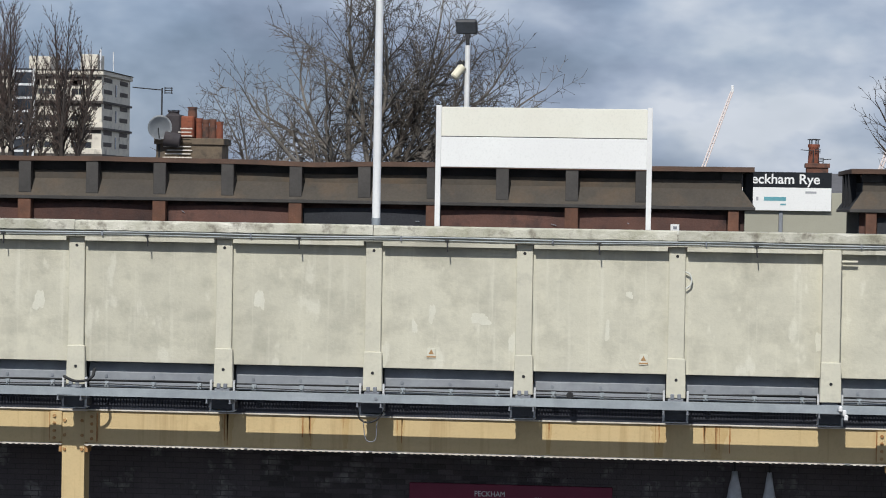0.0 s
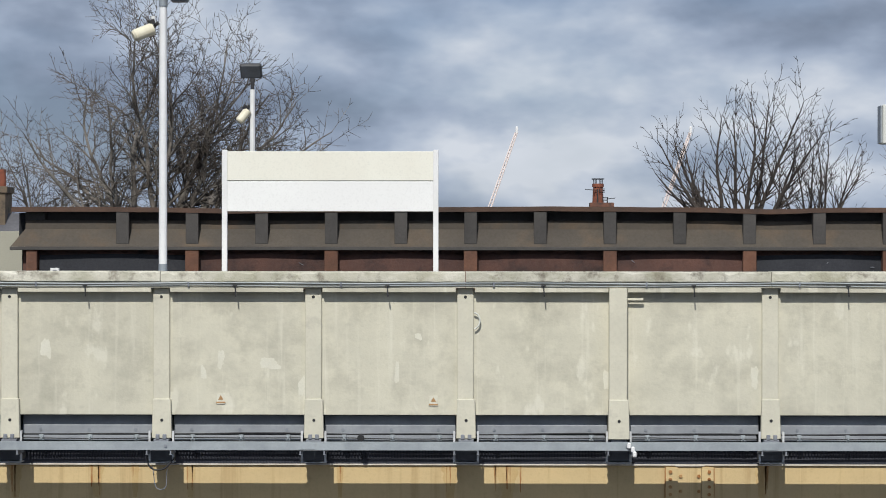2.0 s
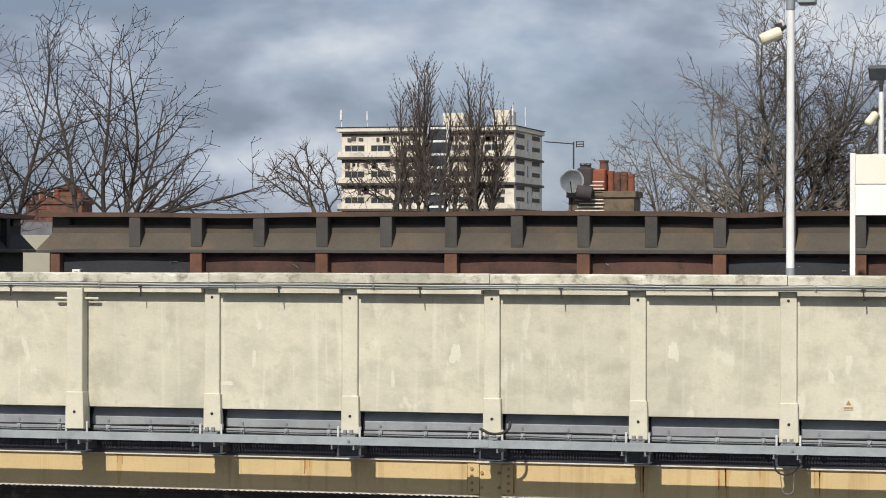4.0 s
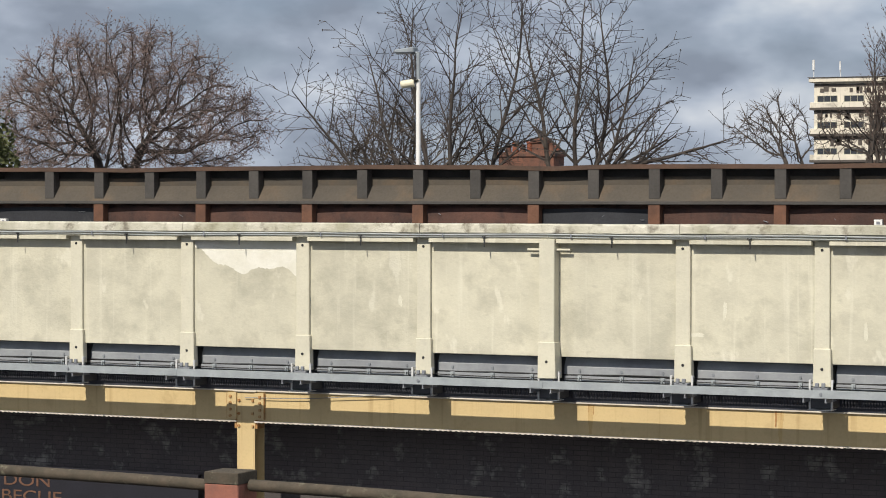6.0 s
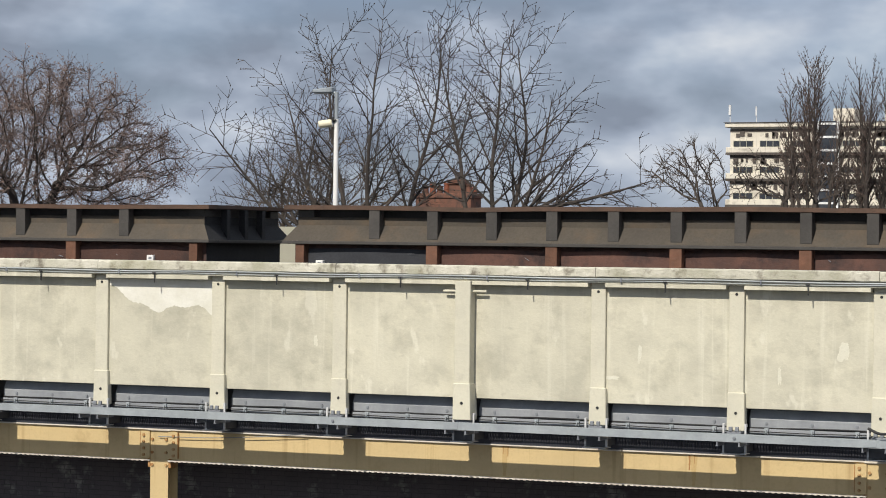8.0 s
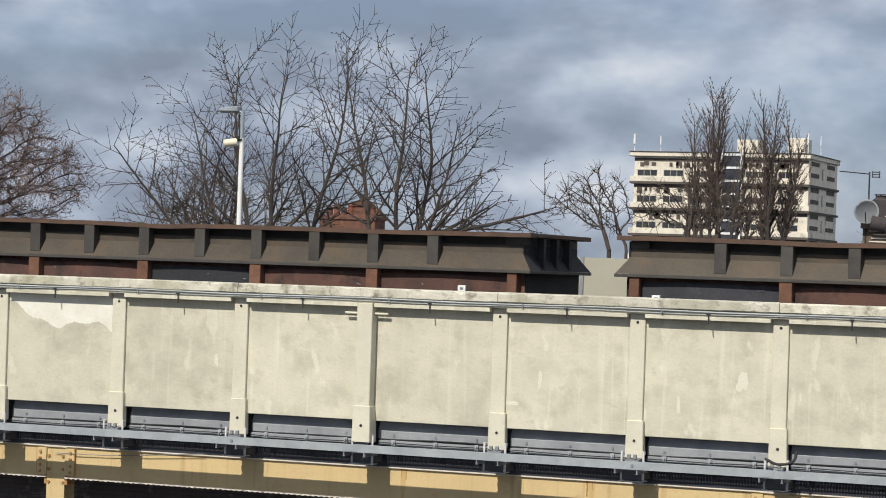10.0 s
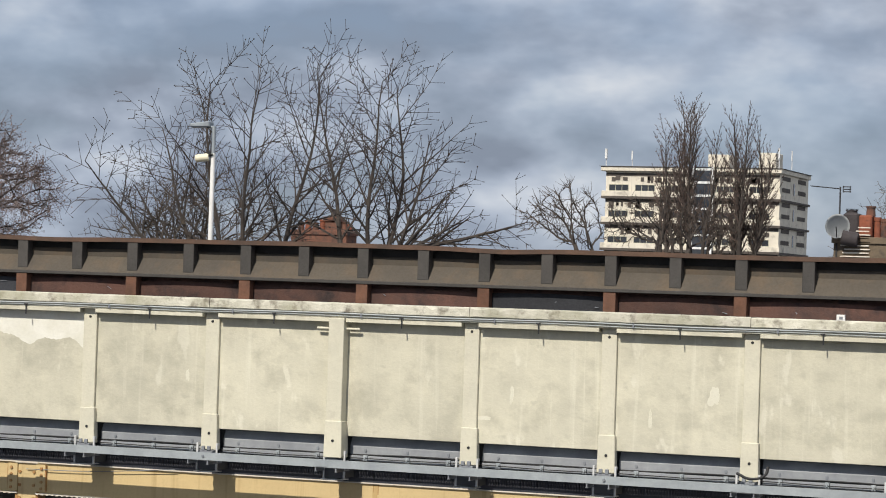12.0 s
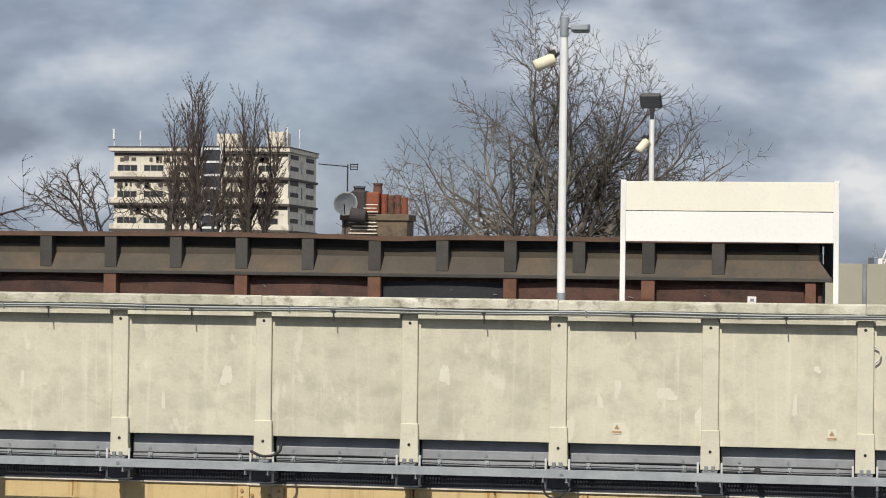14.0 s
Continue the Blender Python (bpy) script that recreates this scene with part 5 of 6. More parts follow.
def build_trees():
    fan_tree("birch_tree", "leafless birch tree with fine drooping grey twigs", -5.0, 40, 21, M["bark_birch"], M["twig_grey"], 7.2,
             [(-64, 4.2, -0.6, 1.4), (-50, 4.9, -0.5, 0.7), (-37, 5.2, -0.4, 0.3), (-24, 6.0, -0.3, 0.2), (-12, 7.0, -0.1, 0.0), (-3, 7.5, 0.0, 0.1), (5, 7.3, 0.1, 0.0),
              (13, 6.9, 0.2, 0.0), (21, 6.5, 0.3, 0.2), (30, 6.1, 0.4, 0.3), (40, 5.7, 0.5, 0.5), (51, 5.4, 0.6, 0.9), (63, 5.1, 0.7, 1.3), (74, 5.1, 0.8, 2.0)],
             r0=0.10, side=(0.4, 40), ratio=0.44, up=0.09, droop=0.05, wander=0.10, gap=0.31, twig_r=0.0095, buds=0.013, bare=0.22)
    fan_tree("birch_tree", "smaller leafless birch with drooping grey twigs", -8.6, 42, 22, M["bark_birch"], M["twig_grey"], 7.0,
             [(-50, 3.4, -0.3, 0.6), (-32, 3.9, -0.2, 0.3), (-16, 4.2, -0.1, 0.1), (-2, 4.4, 0.0, 0.0), (12, 4.3, 0.1, 0.1), (28, 4.0, 0.2, 0.2), (44, 3.6, 0.3, 0.5)],
             r0=0.06, side=(0.4, 42), ratio=0.46, up=0.08, droop=0.05, wander=0.12, gap=0.30, twig_r=0.010, buds=0.014, bare=0.08)
    bare_tree("birch_tree", "low dense grey tangle of leafless birch twigs", -4.3, 43.5, 26, M["bark_pale"], M["twig_grey"], 5.6,
              [(0.0, 9.0, 3.4, 1.9), (-2.8, 8.9, 2.0, 1.4), (2.8, 8.8, 2.0, 1.2), (0.3, 10.6, 2.0, 1.6)], points=700, step=0.26,
              kill=0.30, lift=0.10, twigs=4, twig_len=0.6, twig_dir=(0.6, -0.2), twig_r=0.009, thick=0.020, stems=6, inertia=0.9, jitter=0.12, spread=0.6)
    fan_tree("lime_tree", "leafless pollarded tree with upright branches", 11.9, 40, 33, M["bark_dark"], M["twig_dark"], 7.9,
             [(-66, 2.7, -0.5, 0.5), (-55, 3.2, -0.4, 0.3), (-44, 3.6, -0.4, 0.2), (-33, 4.0, -0.3, 0.1), (-22, 4.1, -0.2, 0.0), (-11, 4.1, 0.0, 0.0),
              (-1, 4.3, 0.1, 0.1), (9, 4.4, 0.2, 0.0), (19, 4.4, 0.3, 0.1), (30, 4.0, 0.4, 0.1), (42, 3.5, 0.6, 0.2)],
             r0=0.085, side=(0.4, 34), ratio=0.42, up=0.30, wander=0.08, gap=0.26, twig_r=0.0105, levels=2, bare=0.20)
    fan_tree("lime_tree", "smaller leafless tree with upright branches", 14.3, 41, 34, M["bark_dark"], M["twig_dark"], 8.2,
             [(-34, 2.2, -0.3, 0.0), (-22, 2.6, -0.2, 0.0), (-10, 2.9, -0.1, 0.0), (1, 3.0, 0.0, 0.1), (12, 3.0, 0.1, 0.0), (24, 2.7, 0.2, 0.1), (38, 2.2, 0.3, 0.2)],
             r0=0.05, side=(0.4, 28), ratio=0.46, up=0.26, wander=0.06, gap=0.24, twig_r=0.010, levels=2, bare=0.10)
    fan_tree("cherry_tree", "leafless tree with long spreading dark branches", -22.9, 25, 47, M["bark_dark"], M["twig_dark"], 6.4,
             [(-66, 3.1, -1.0, 1.3), (-56, 3.7, -1.1, 0.9), (-46, 4.3, -1.1, 0.5), (-36, 5.3, -0.9, 0.3), (-26, 5.9, -0.6, 0.2), (-15, 6.4, -0.3, 0.0), (-4, 6.7, 0.0, 0.0), (9, 6.5, 0.2, 0.2)],
             r0=0.085, side=(0.4, 45), ratio=0.43, up=0.06, wander=0.05, gap=0.25, twig_r=0.0106, buds=0.021, levels=2, bare=0.30)
    fan_tree("cherry_tree", "leafless tree with dark branches fanned over a chimney", -20.5, 25.6, 48, M["bark_dark"], M["twig_dark"], 6.8,
             [(-10, 6.2, 0.0, 0.1), (5, 6.6, 0.2, 0.0), (19, 6.4, 0.2, 0.1), (30, 5.1, 0.3, 0.2), (42, 3.8, 0.3, 0.6), (55, 3.1, 0.4, 1.0), (69, 2.7, 0.5, 1.5), (84, 4.3, 0.6, 2.0)],
             r0=0.085, side=(0.4, 45), ratio=0.43, up=0.05, wander=0.05, gap=0.25, twig_r=0.0106, buds=0.021, levels=2, bare=0.30)
    bare_tree("thicket_tree", "low dense leafless brown thicket", -25.2, 26.5, 49, M["bark_brown"], M["twig_brown"], 6.0,
              [(0.0, 9.3, 2.0, 1.5), (-1.3, 9.2, 1.4, 1.3), (1.5, 9.0, 1.6, 1.0), (0.3, 10.0, 1.1, 1.0)], points=800, step=0.2,
              kill=0.24, lift=0.1, twigs=4, twig_len=0.45, twig_dir=(0.6, 0.3), twig_r=0.0075, thick=0.016, stems=4)
    bare_tree("plane_tree", "leafless domed tree with dense brown twigs", -52.0, 55, 58, M["bark_dark"], M["twig_pink"], 7.2,
              [(-0.2, 12.1, 5.0, 3.1), (3.2, 10.9, 3.6, 2.1), (-3.8, 10.9, 3.4, 2.3)], points=2100, step=0.30,
              kill=0.44, lift=0.05, twigs=10, twig_len=0.62, twig_dir=(0.6, 0.12), twig_r=0.0105, thick=0.036, buds=0.04, stems=6, inertia=0.7)
    for x, seed, wide, tall in ((-39.8, 71, 0.85, 10.5), (-36.1, 72, 0.34, 9.9)):
        fan_tree("poplar_tree", "tall leafless upright poplar before the tower block", x, 130, seed, M["bark_dark"], M["twig_red"], 8.0,
                 [(a * 13 * wide, tall * k, a * 1.15 * wide, 0.0) for a, k in ((-1.5, 0.72), (-1.1, 0.86), (-0.75, 0.97), (-0.4, 1.04), (-0.1, 1.12), (0.2, 1.14), (0.5, 1.06), (0.85, 0.98), (1.2, 0.86), (1.5, 0.70))],
                 r0=0.15, side=(0.6, 28), ratio=0.24, up=0.16, wander=0.035, gap=0.22, twig_r=0.022, levels=2, bare=0.28)
    bare_tree("crooked_tree", "small leafless tree with crooked dark branches", -40.4, 112, 81, M["bark_dark"], M["twig_brown"], 9.2,
              [(-2.2, 12.6, 2.2, 1.8), (-3.6, 12.4, 1.6, 1.3), (-1.4, 11.2, 1.8, 1.0)], points=420, step=0.33, kill=0.42, lift=0.0, twigs=4, twig_len=0.7,
              twig_dir=(0.6, 0.2), twig_r=0.020, thick=0.05, stems=2)
    bare_tree("crooked_tree", "small leafless tree with crooked dark branches", -36.5, 114, 85, M["bark_dark"], M["twig_brown"], 9.2,
              [(-1.0, 12.2, 3.4, 1.7), (2.5, 11.8, 1.9, 1.3)], points=420, step=0.33, kill=0.42, lift=0.0, twigs=3, twig_len=0.7,
              twig_dir=(0.6, 0.2), twig_r=0.020, thick=0.05, stems=3)
    bare_tree("ash_tree", "leafless tree beside a brick chimney", 19.2, 50, 93, M["bark_brown"], M["twig_grey"], 8.2,
              [(0.2, 10.6, 1.7, 1.9), (1.6, 10.2, 1.3, 1.5)], points=520, step=0.25, kill=0.33, lift=0.2, twigs=4, twig_len=0.6,
              twig_dir=(0.6, 0.4), twig_r=0.011, thick=0.024, stems=3, inertia=0.8)
    # leafy evergreen
    rnd = random.Random(8)
    t = thing("evergreen_tree", "olive green leafy tree beside the domed tree", "tree", at=(-42.6, 30, 0))
    bm = bmesh.new()
    tube(bm, (0, 0, 0), (0.1, 0, 8.5), 0.2, 0.1, n=8)
    part("trunk", bm, M["bark_brown"], t)
    V, F = [], []
    for _ in range(9000):
        while True:
            c = Vector((rnd.uniform(-1, 1), rnd.uniform(-1, 1), rnd.uniform(-1, 1)))
            if c.length < 1:
                break
        lump = 0.75 + 0.35 * noise.noise(c * 2.3 + Vector((5, 1, 2)))
        c = c.normalized() * (c.length ** 0.5) * lump
        c = Vector((c.x * 2.9, c.y * 2.3, 9.2 + c.z * 2.7))
        u = Vector((rnd.gauss(0, 1), rnd.gauss(0, 1), rnd.gauss(0, 1))).normalized() * rnd.uniform(0.05, 0.10)
        w = u.orthogonal() * 0.5
        b = len(V)
        V += [tuple(c - u), tuple(c + w), tuple(c + u), tuple(c - w)]
        F.append((b, b + 1, b + 2, b + 3))
    me = bpy.data.meshes.new("crown")
    me.from_pydata(V, [], F)
    me.materials.append(M["leaf"])
    part("crown", me, None, t)


build_trees()


# ---- houses with chimneys behind the station ----
def house(x, y, w, ridge, label):
    h = thing("house", label, "house", "terraced houses", at=(x, y, 0))
    e = ridge - 2.4
    part("wall", boxes((-w / 2, w / 2, -3.5, 3.5, 0, e)), M["chim_brick"], h)
    bm = bmesh.new()
    prism(bm, [(-3.8, e), (3.8, e), (0, ridge)], -w / 2 - 0.2, w / 2 + 0.2)
    part("roof", bm, M["slate"], h)
    return h


def pot(parent, x, y, z, h, r, material, cap=False):
    bm = bmesh.new()
    tube(bm, (x, y, z), (x, y, z + h * 0.86), r, r * 0.86, n=12)
    tube(bm, (x, y, z + h * 0.82), (x, y, z + h), r * 1.02, r * 1.02, n=12)
    part("pot", bm, material, parent)
    if cap:
        bm = bmesh.new()
        for a in range(4):
            c, s = math.cos(a * math.pi / 2 + .4) * r * 0.8, math.sin(a * math.pi / 2 + .4) * r * 0.8
            tube(bm, (x + c, y + s, z + h), (x + c, y + s, z + h * 1.22), r * 0.1, n=4)
        tube(bm, (x, y, z + h * 1.22), (x, y, z + h * 1.27), r * 1.1, n=12)
        part("cowl", bm, M["dark"], parent)


def stack(parent, x, y, w, d, z0, z1, material, courses=True):
    bm = boxes((x - w / 2, x + w / 2, y - d / 2, y + d / 2, z0, z1))
    c = part("chimney", bm, material, parent)
    bm = boxes((x - w / 2 - 0.05, x + w / 2 + 0.05, y - d / 2 - 0.05, y + d / 2 + 0.05, z1 - 0.16, z1), w=0.01)
    part("chimney_cap", bm, material, parent)
    return c


def aerial(parent, x, y, z0, z1, length, turn):
    bm = bmesh.new()
    tube(bm, (x, y, z0), (x, y, z1), 0.02, n=6)
    d = Vector((math.cos(turn), math.sin(turn), 0.08))
    a = Vector((x, y, z1 - 0.05))
    tube(bm, a, a + d * length, 0.014, n=5)
    for k in range(7):
        c = a + d * (length * (0.15 + 0.85 * k / 6))
        tube(bm, c + Vector((0, -0.12, 0)), c + Vector((0, 0.12, 0)), 0.008, n=4)
    e = a - d * 0.12
    for k in (-1, 0, 1):
        tube(bm, e + Vector((-0.06, 0, 0.06 * k)), e + Vector((0.14, 0, 0.06 * k)), 0.012, n=4)
    tube(bm, e + Vector((-0.05, 0, -0.08)), e + Vector((-0.05, 0, 0.08)), 0.012, n=4)
    tube(bm, e + Vector((0.12, 0, -0.08)), e + Vector((0.12, 0, 0.08)), 0.012, n=4)
    part("aerial", bm, M["dark"], parent)


def build_houses():
    h = house(-7.9, 28, 9, 8.80, "brick terraced house with a chimney, pots and dish")
    stack(h, 0.02, 0, 1.62, 0.9, 8.2, 9.44, M["chim_brick"])
    part("flue_block", boxes((-0.62, -0.24, -0.28, 0.30, 9.44, 10.02), w=0.04), M["pot_dark"], h, "sooty dark flue block")
    pot(h, -0.45, -0.05, 10.0, 0.10, 0.15, M["pot_dark"], True)
    part("flue_block", boxes((-0.236, 0.08, -0.26, 0.30, 9.44, 9.98), w=0.03), M["pot_red"], h, "orange terracotta flue block")
    pot(h, 0.0, 0.02, 9.97, 0.24, 0.12, M["red_brick"])
    for px, tall, m in ((0.17, 0.50, "pot_red"), (0.34, 0.47, "red_brick"), (0.51, 0.48, "red_brick"), (0.68, 0.42, "pot_red")):
        pot(h, px, 0.02, 9.44, tall, 0.092, M[m])
    bm = bmesh.new()
    tube(bm, (-0.55, -0.62, 9.42), (-0.18, -0.60, 9.36), 0.19, 0.17, n=16)
    part("second_dish", bm, M["pot_dark"], h, "dark dish behind the first")
    for k in range(9):
        z = 8.95 + k * 0.088
        part("tile_course", boxes(((-0.62 if k < 4 else -0.30) + 0.05 * (k % 3), 0.10 - 0.03 * (k % 2), -0.50, -0.452, z, z + 0.028), w=0.003), M["rivet"], h, "pale projecting tile course")
    bm = bmesh.new()
    n, rings = 24, 5
    prev = None
    for j in range(rings + 1):
        r = 0.30 * j / rings
        ring = [bm.verts.new((r * math.cos(2 * math.pi * i / n), 0.09 * (j / rings) ** 2 * -1 + 0.0, r * math.sin(2 * math.pi * i / n))) for i in range(n)] if j else [bm.verts.new((0, 0, 0))]
        if prev:
            for i in range(n):
                if len(prev) == 1:
                    bm.faces.new((prev[0], ring[i], ring[(i + 1) % n])).smooth = True
                else:
                    bm.faces.new((prev[i], ring[i], ring[(i + 1) % n], prev[(i + 1) % n])).smooth = True
        prev = ring
    bmesh.ops.solidify(bm, geom=list(bm.faces), thickness=0.012)
    bmesh.ops.transform(bm, matrix=pose(-0.67, -0.72, 9.70, 12, 0, 22), verts=bm.verts)
    part("satellite_dish", bm, M["dish"], h, "round grey satellite dish")
    bm = bmesh.new()
    tube(bm, (-0.62, -0.66, 9.68), (-0.72, -0.45, 9.45), 0.022, n=6)
    tube(bm, (-0.72, -0.45, 9.45), (-0.72, -0.45, 8.8), 0.022, n=6)
    tube(bm, (-0.66, -0.75, 9.42), (-0.62, -1.05, 9.66), 0.012, n=6)
    part("dish_mount", bm, M["dark"], h)
    aerial(h, -0.72, -0.2, 9.4, 10.66, 0.72, math.pi)

    h = house(9.0, 60, 8, 9.3, "red brick house with a single chimney pot")
    stack(h, 0.0, 0, 0.78, 0.7, 8.8, 9.66, M["red_brick"])
    pot(h, -0.13, 0, 9.66, 0.70, 0.21, M["pot_red"], True)
    aerial(h, -0.16, -0.25, 9.6, 10.16, 0.45, math.pi)
    aerial(h, 0.2, -0.25, 9.6, 9.85, 0.28, 0.0)

    h = house(-29.6, 45, 9, 9.2, "red brick house with a broad chimney stack")
    stack(h, 0.0, 0, 2.0, 0.9, 8.6, 9.66, M["red_brick"])
    stack(h, 0.36, -0.02, 0.44, 0.5, 9.66, 10.12, M["red_brick"])
    pot(h, 0.36, 0, 10.12, 0.26, 0.13, M["pot_dark"])
    for px, tall, m in ((-0.84, 0.20, "red_brick"), (-0.58, 0.34, "pot_red"), (-0.32, 0.26, "red_brick"), (-0.06, 0.36, "pot_red"), (0.74, 0.30, "red_brick"), (0.92, 0.22, "pot_red")):
        pot(h, px, 0, 9.66, tall, 0.115, M[m])

    h = house(18.4, 35, 5, 8.9, "old brick house with a tall weathered chimney")
    stack(h, -0.9, 0, 1.1, 0.9, 8.2, 10.72, M["chim_brick"])


build_houses()


# ---- tower block far off ----
def build_tower():
    x0, x1, y0, y1 = -78.1, -57.77, 235.0, 249.6
    top, storey = 21.75, 2.86
    t = thing("tower_block", "cream rendered tower block with rows of dark windows", "apartment building", at=(0, 0, 0))
    part("wall", boxes((x0 + 0.5, x1 - 0.25, y0 + 0.5, y1, 0, top - 0.4)), M["tower_wall"], t)
    part("roof", boxes((x0, x1, y0, y1 + 0.2, top - 0.50, top), w=0.05), M["tower_wall"], t)
    part("roof_edge", boxes((x0 - 0.12, x1 + 0.12, y0 - 0.12, y1 + 0.32, top, top + 0.05)), M["tower_slab"], t)
    pane = done(boxes((-1.08, 1.08, 0, 0.05, 0, 0.62)), "pane", M["glass"])
    frame_bm = bmesh.new()
    for a in (-1.13, -0.40, 0.34, 1.08):
        box(frame_bm, a, a + 0.05, -0.04, 0.04, -0.05, 0.66)
    box(frame_bm, -1.13, 1.13, -0.04, 0.04, 0.62, 0.67)
    box(frame_bm, -1.13, 1.13, -0.06, 0.04, -0.05, 0.0)
    frm = done(frame_bm, "window_frame", M["fence"])
    slit = done(boxes((0, 0.06, -0.28, 0.28, 0, 1.3)), "pane", M["glass"])
    strip = done(boxes((0, 0.05, -1.9, 1.9, 0, 0.46)), "pane", M["tower_slab"])
    xs = [x0 + 2.0, x0 + 5.0, x0 + 8.4, x0 + 14.2, x0 + 17.9]
    rnd = random.Random(3)
    for n in range(7):
        z = top - 0.62 - storey * (n + 1)
        # balcony front and slab edge stand proud of the wall
        # slab edges are dark so that their colour holds each storey's shade line
        part("slab", boxes((x0 + 0.1, x1 - 0.02, y0 + 0.05, y1 + 0.1, z - 0.04, z + 0.20)), M["tower_slab"], t)
        part("spandrel", boxes((x0 + 0.12, x1 - 0.05, y0 + 0.1, y0 + 0.45, z + 0.20, z + 0.80), w=0.03), M["tower_wall"], t)
        # thin dark strip added on the wall for the shade under the slab above
        part("recess_band", boxes((x0 + 0.5, x1 - 0.3, y0 + 0.478, y0 + 0.495, z + 2.45, z + 2.8)), M["tower_slab"], t)
        for x in xs:
            w = part("window", frm, None, t, at=(x, y0 + 0.46, z + 0.86))
            part("pane", pane, None, w)
        for y in (y0 + 3.4, y0 + 11.2):
            part("window", strip, None, t, at=(x1 - 0.25, y, z + 1.05))
            part("window", strip, None, t, at=(x1 - 0.25, y, z + 2.3))
        part("window", slit, None, t, at=(x1 - 0.25, y0 + 7.3, z + 0.9))
        bm = bmesh.new()
        for _ in range(34):
            x = rnd.uniform(x0 + 0.8, x1 - 0.8)
            box(bm, x, x + rnd.uniform(0.15, 0.6), y0 + 0.42, y0 + 0.5, z + 2.15 - rnd.uniform(0, 0.4), z + rnd.uniform(2.3, 2.55))
        part("vents", bm, M["tower_slab"], t)["kind"] = "stuff"
    sx0, sx1 = -67.5, -65.3
    part("stair_shaft", boxes((sx0, sx1, y0 - 0.3, y0 + 0.6, 0, top + 0.1)), M["glass"], t, "glazed stair shaft")
    for n in range(14):
        z = top - 0.2 - n * storey / 2
        part("transom", boxes((sx0 - 0.05, sx1 + 0.05, y0 - 0.38, y0 - 0.30, z - 0.12, z + 0.12)), M["frame_white"], t)
    for x in (sx0, sx1):
        part("mullion", boxes((x - 0.12, x + 0.12, y0 - 0.40, y0 - 0.30, 0, top + 0.1)), M["frame_white"], t)
    part("plant_room", boxes((-60.5, -58.6, y0 + 0.8, y0 + 4, top + 0.12, top + 1.75), w=0.05), M["tower_wall"], t)
    part("plant_room", boxes((-66.6, -64.2, y0 + 2.5, y0 + 6, top + 0.12, top + 1.6), w=0.05), M["tower_wall"], t)
    for x, z, r in ((-77.8, 2.0, 0.16), (-74.8, 1.8, 0.10), (-58.3, 2.3, 0.10), (-56.9, 2.0, 0.07)):
        bm = bmesh.new()
        tube(bm, (x, y0 + 1.0, top), (x, y0 + 1.0, top + z), 0.05, n=6)
        tube(bm, (x, y0 + 0.9, top + z * 0.45), (x, y0 + 0.9, top + z), r, n=8)
        part("antenna", bm, M["frame_white"], t)


build_tower()


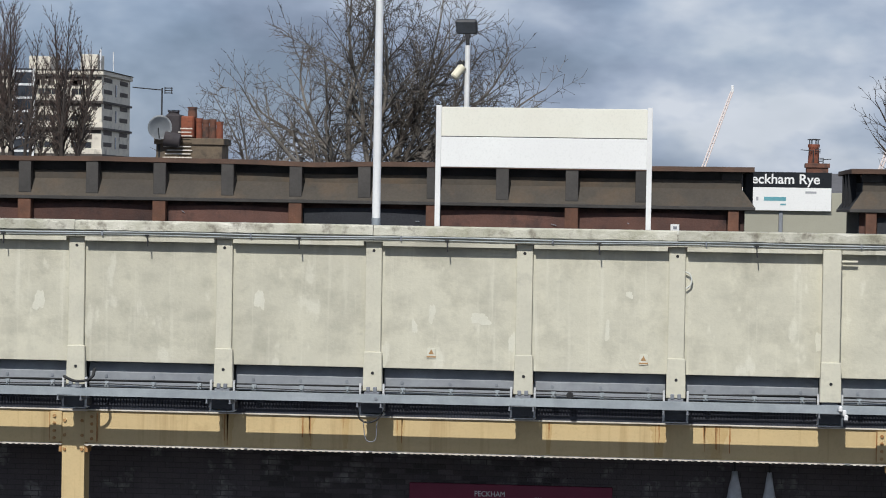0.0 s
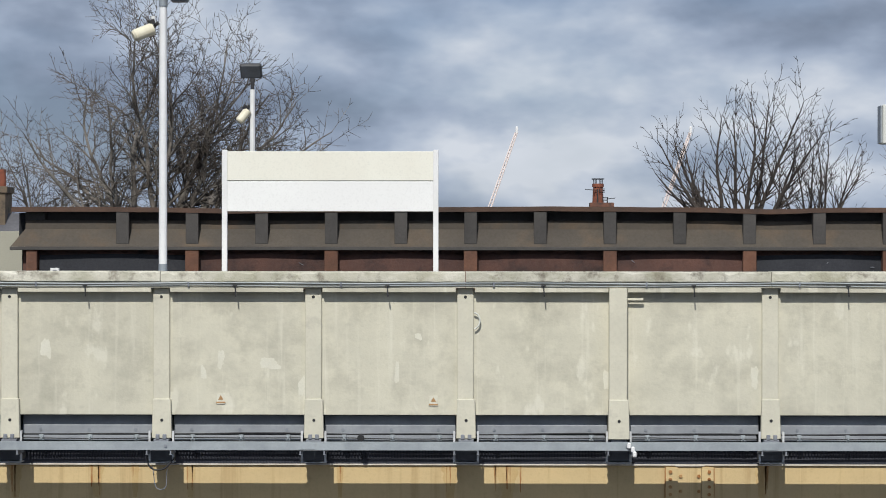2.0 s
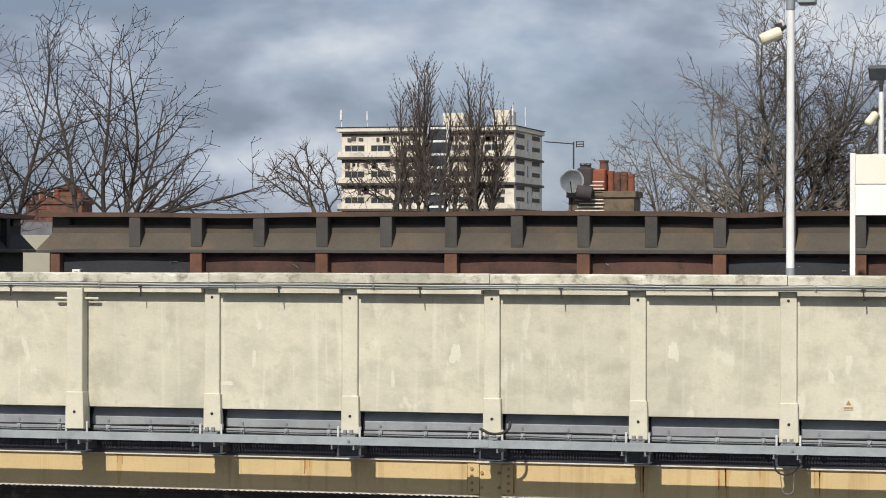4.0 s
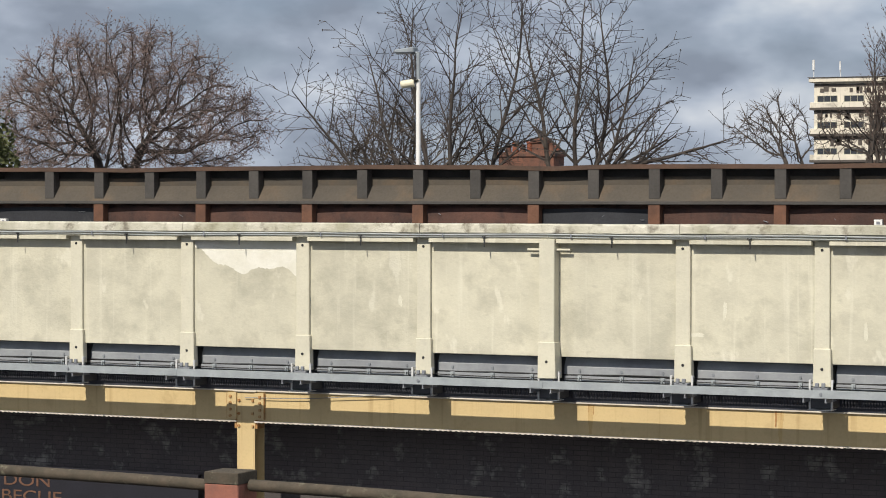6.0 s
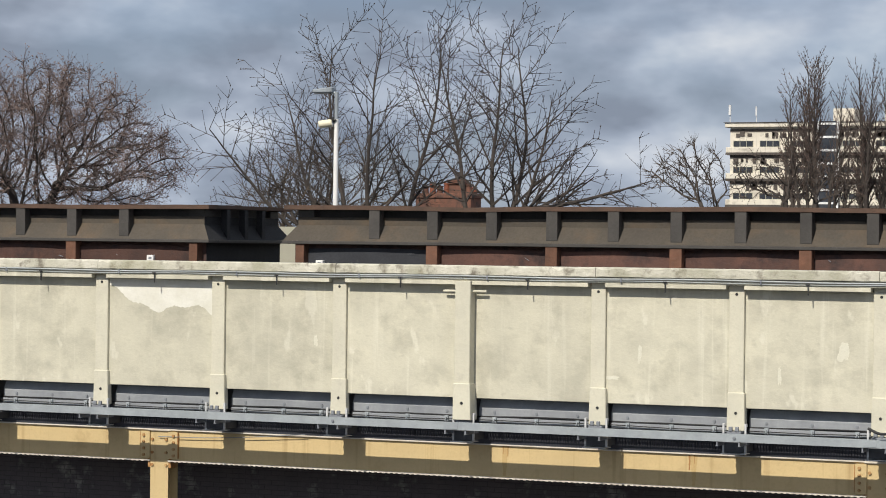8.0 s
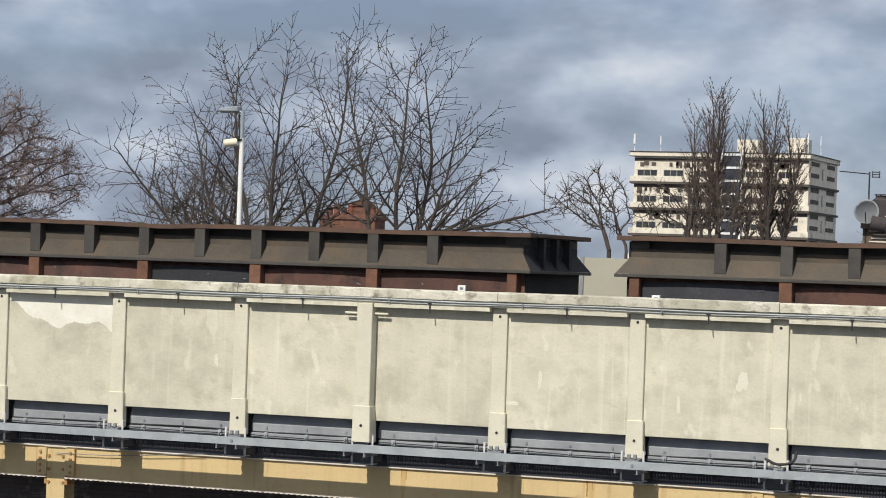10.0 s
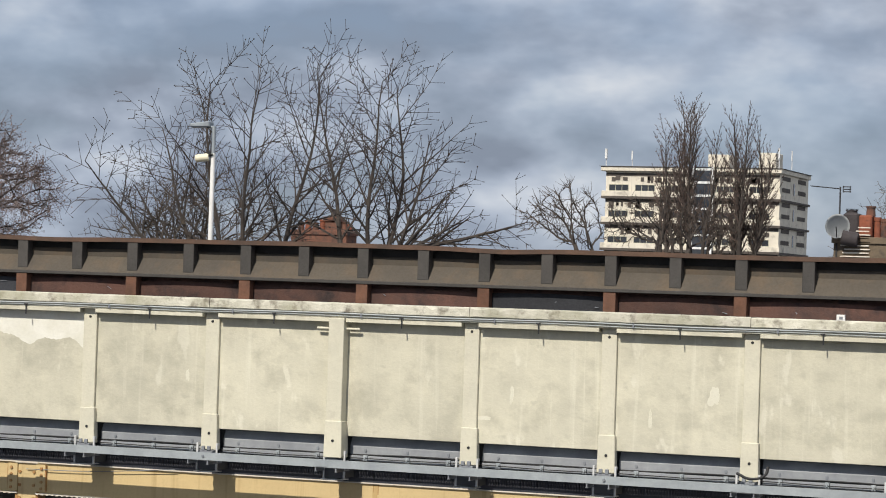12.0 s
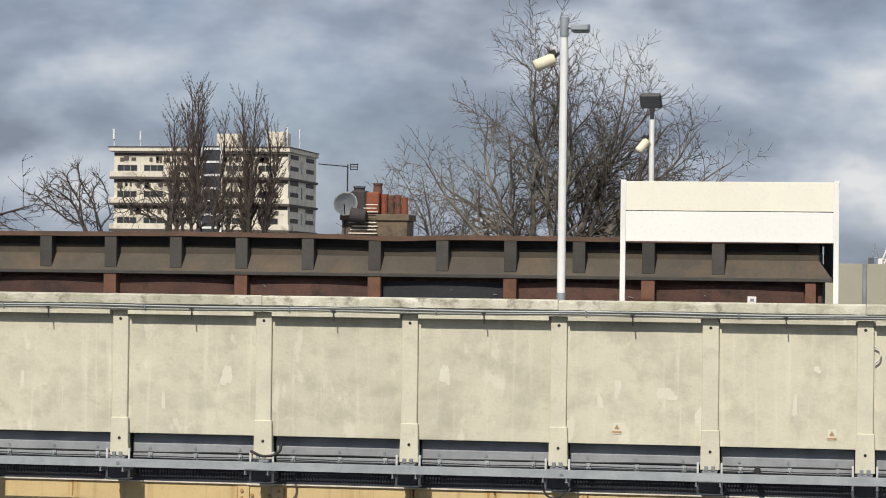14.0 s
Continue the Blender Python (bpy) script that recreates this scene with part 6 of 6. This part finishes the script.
# ---- crane far off ----
def build_crane():
    c = thing("tower_crane", "far luffing tower crane with a pale slanted jib", "crane", at=(12.9, 1000, 0))
    foot, tip = Vector((-2.6, 0, 15.2)), Vector((11.7, 0, 55.6))
    d = (tip - foot)
    side = Vector((d.z, 0, -d.x)).normalized()
    for sx in (-1, 1):
        for sy in (-0.5, 0.5):
            bm = bmesh.new()
            off = side * 0.62 * sx + Vector((0, sy, 0))
            tube(bm, foot + off, tip + off * 0.6, 0.36, n=6)
            part("jib_chord", bm, M["crane"], c)
    bm = bmesh.new()
    n = 26
    for k in range(n):
        a, b = foot.lerp(tip, k / n), foot.lerp(tip, (k + 1) / n)
        s = 1 if k % 2 else -1
        tube(bm, a + side * 0.6 * s, b - side * 0.6 * s, 0.16, n=4)
    part("jib_lacing", bm, M["crane"], c)
    part("jib_head", boxes((11.4, 12.5, -0.5, 0.5, 55.4, 58.2), w=0.2), M["white"], c, "bright white jib head")
    for x in (-4.4, -2.6):
        for y in (-0.9, 0.9):
            part("mast_leg", boxes((x - 0.12, x + 0.12, y - 0.12, y + 0.12, 0, 14.4)), M["polegrey"], c)
    bm = bmesh.new()
    for k in range(7):
        z = 2.0 * k
        tube(bm, (-4.4, -0.9, z), (-2.6, -0.9, z + 2.0), 0.08, n=4)
        tube(bm, (-2.6, -0.9, z), (-4.4, -0.9, z + 2.0), 0.08, n=4)
    part("mast_lacing", bm, M["polegrey"], c)
    part("slewing_deck", boxes((-8.5, -1.6, -1.2, 1.2, 14.4, 15.1), w=0.05), M["polegrey"], c)
    part("winch_house", boxes((-8.2, -6.0, -1.1, 1.1, 15.11, 18.0), w=0.1), M["slate"], c)
    bm = bmesh.new()
    tube(bm, (-7.6, 0, 15.1), (-5.6, 0, 23.8), 0.30, n=5)
    tube(bm, (-3.4, 0, 15.1), (-5.6, 0, 23.8), 0.30, n=5)
    tube(bm, (-6.9, 0, 18.0), (-4.2, 0, 18.0), 0.25, n=5)
    tube(bm, (-6.3, 0, 20.8), (-4.9, 0, 20.8), 0.25, n=5)
    part("back_frame", bm, M["polegrey"], c)
    part("cab", boxes((-4.4, -2.6, -1.9, -1.21, 15.2, 17.6), w=0.1), M["white"], c)
    c["group"] = "far cranes"
    copy_thing(c, Matrix.Translation((83.6, 1000, 0)))


build_crane()


# ---- what moves ----
# seconds and the near end of the first wagon along the track
TRAVEL = [
    (0, 6.51), (0.5, 4.24), (1, 2.09), (1.5, -0.25), (2, -2.80), (2.5, -5.18), (3, -7.69), (3.5, -10.04), (4, -12.60),
    (4.6, -15.72), (5.2, -18.89), (5.8, -22.12), (6.5, -25.96), (7, -28.82), (7.5, -31.73), (8, -34.50), (8.5, -37.31), (9.1, -40.86),
    (9.7, -44.48), (10.4, -48.78), (11, -52.54), (11.5, -55.77), (12, -59.04), (12.5, -62.36), (13, -65.41), (13.5, -68.69), (14, -72.25),
]


def motions():
    for k, w in WAGONS.items():
        walk(w, [(t, pose(p + k * PITCH, TRAIN_Y, 0)) for t, p in TRAVEL])


motions()
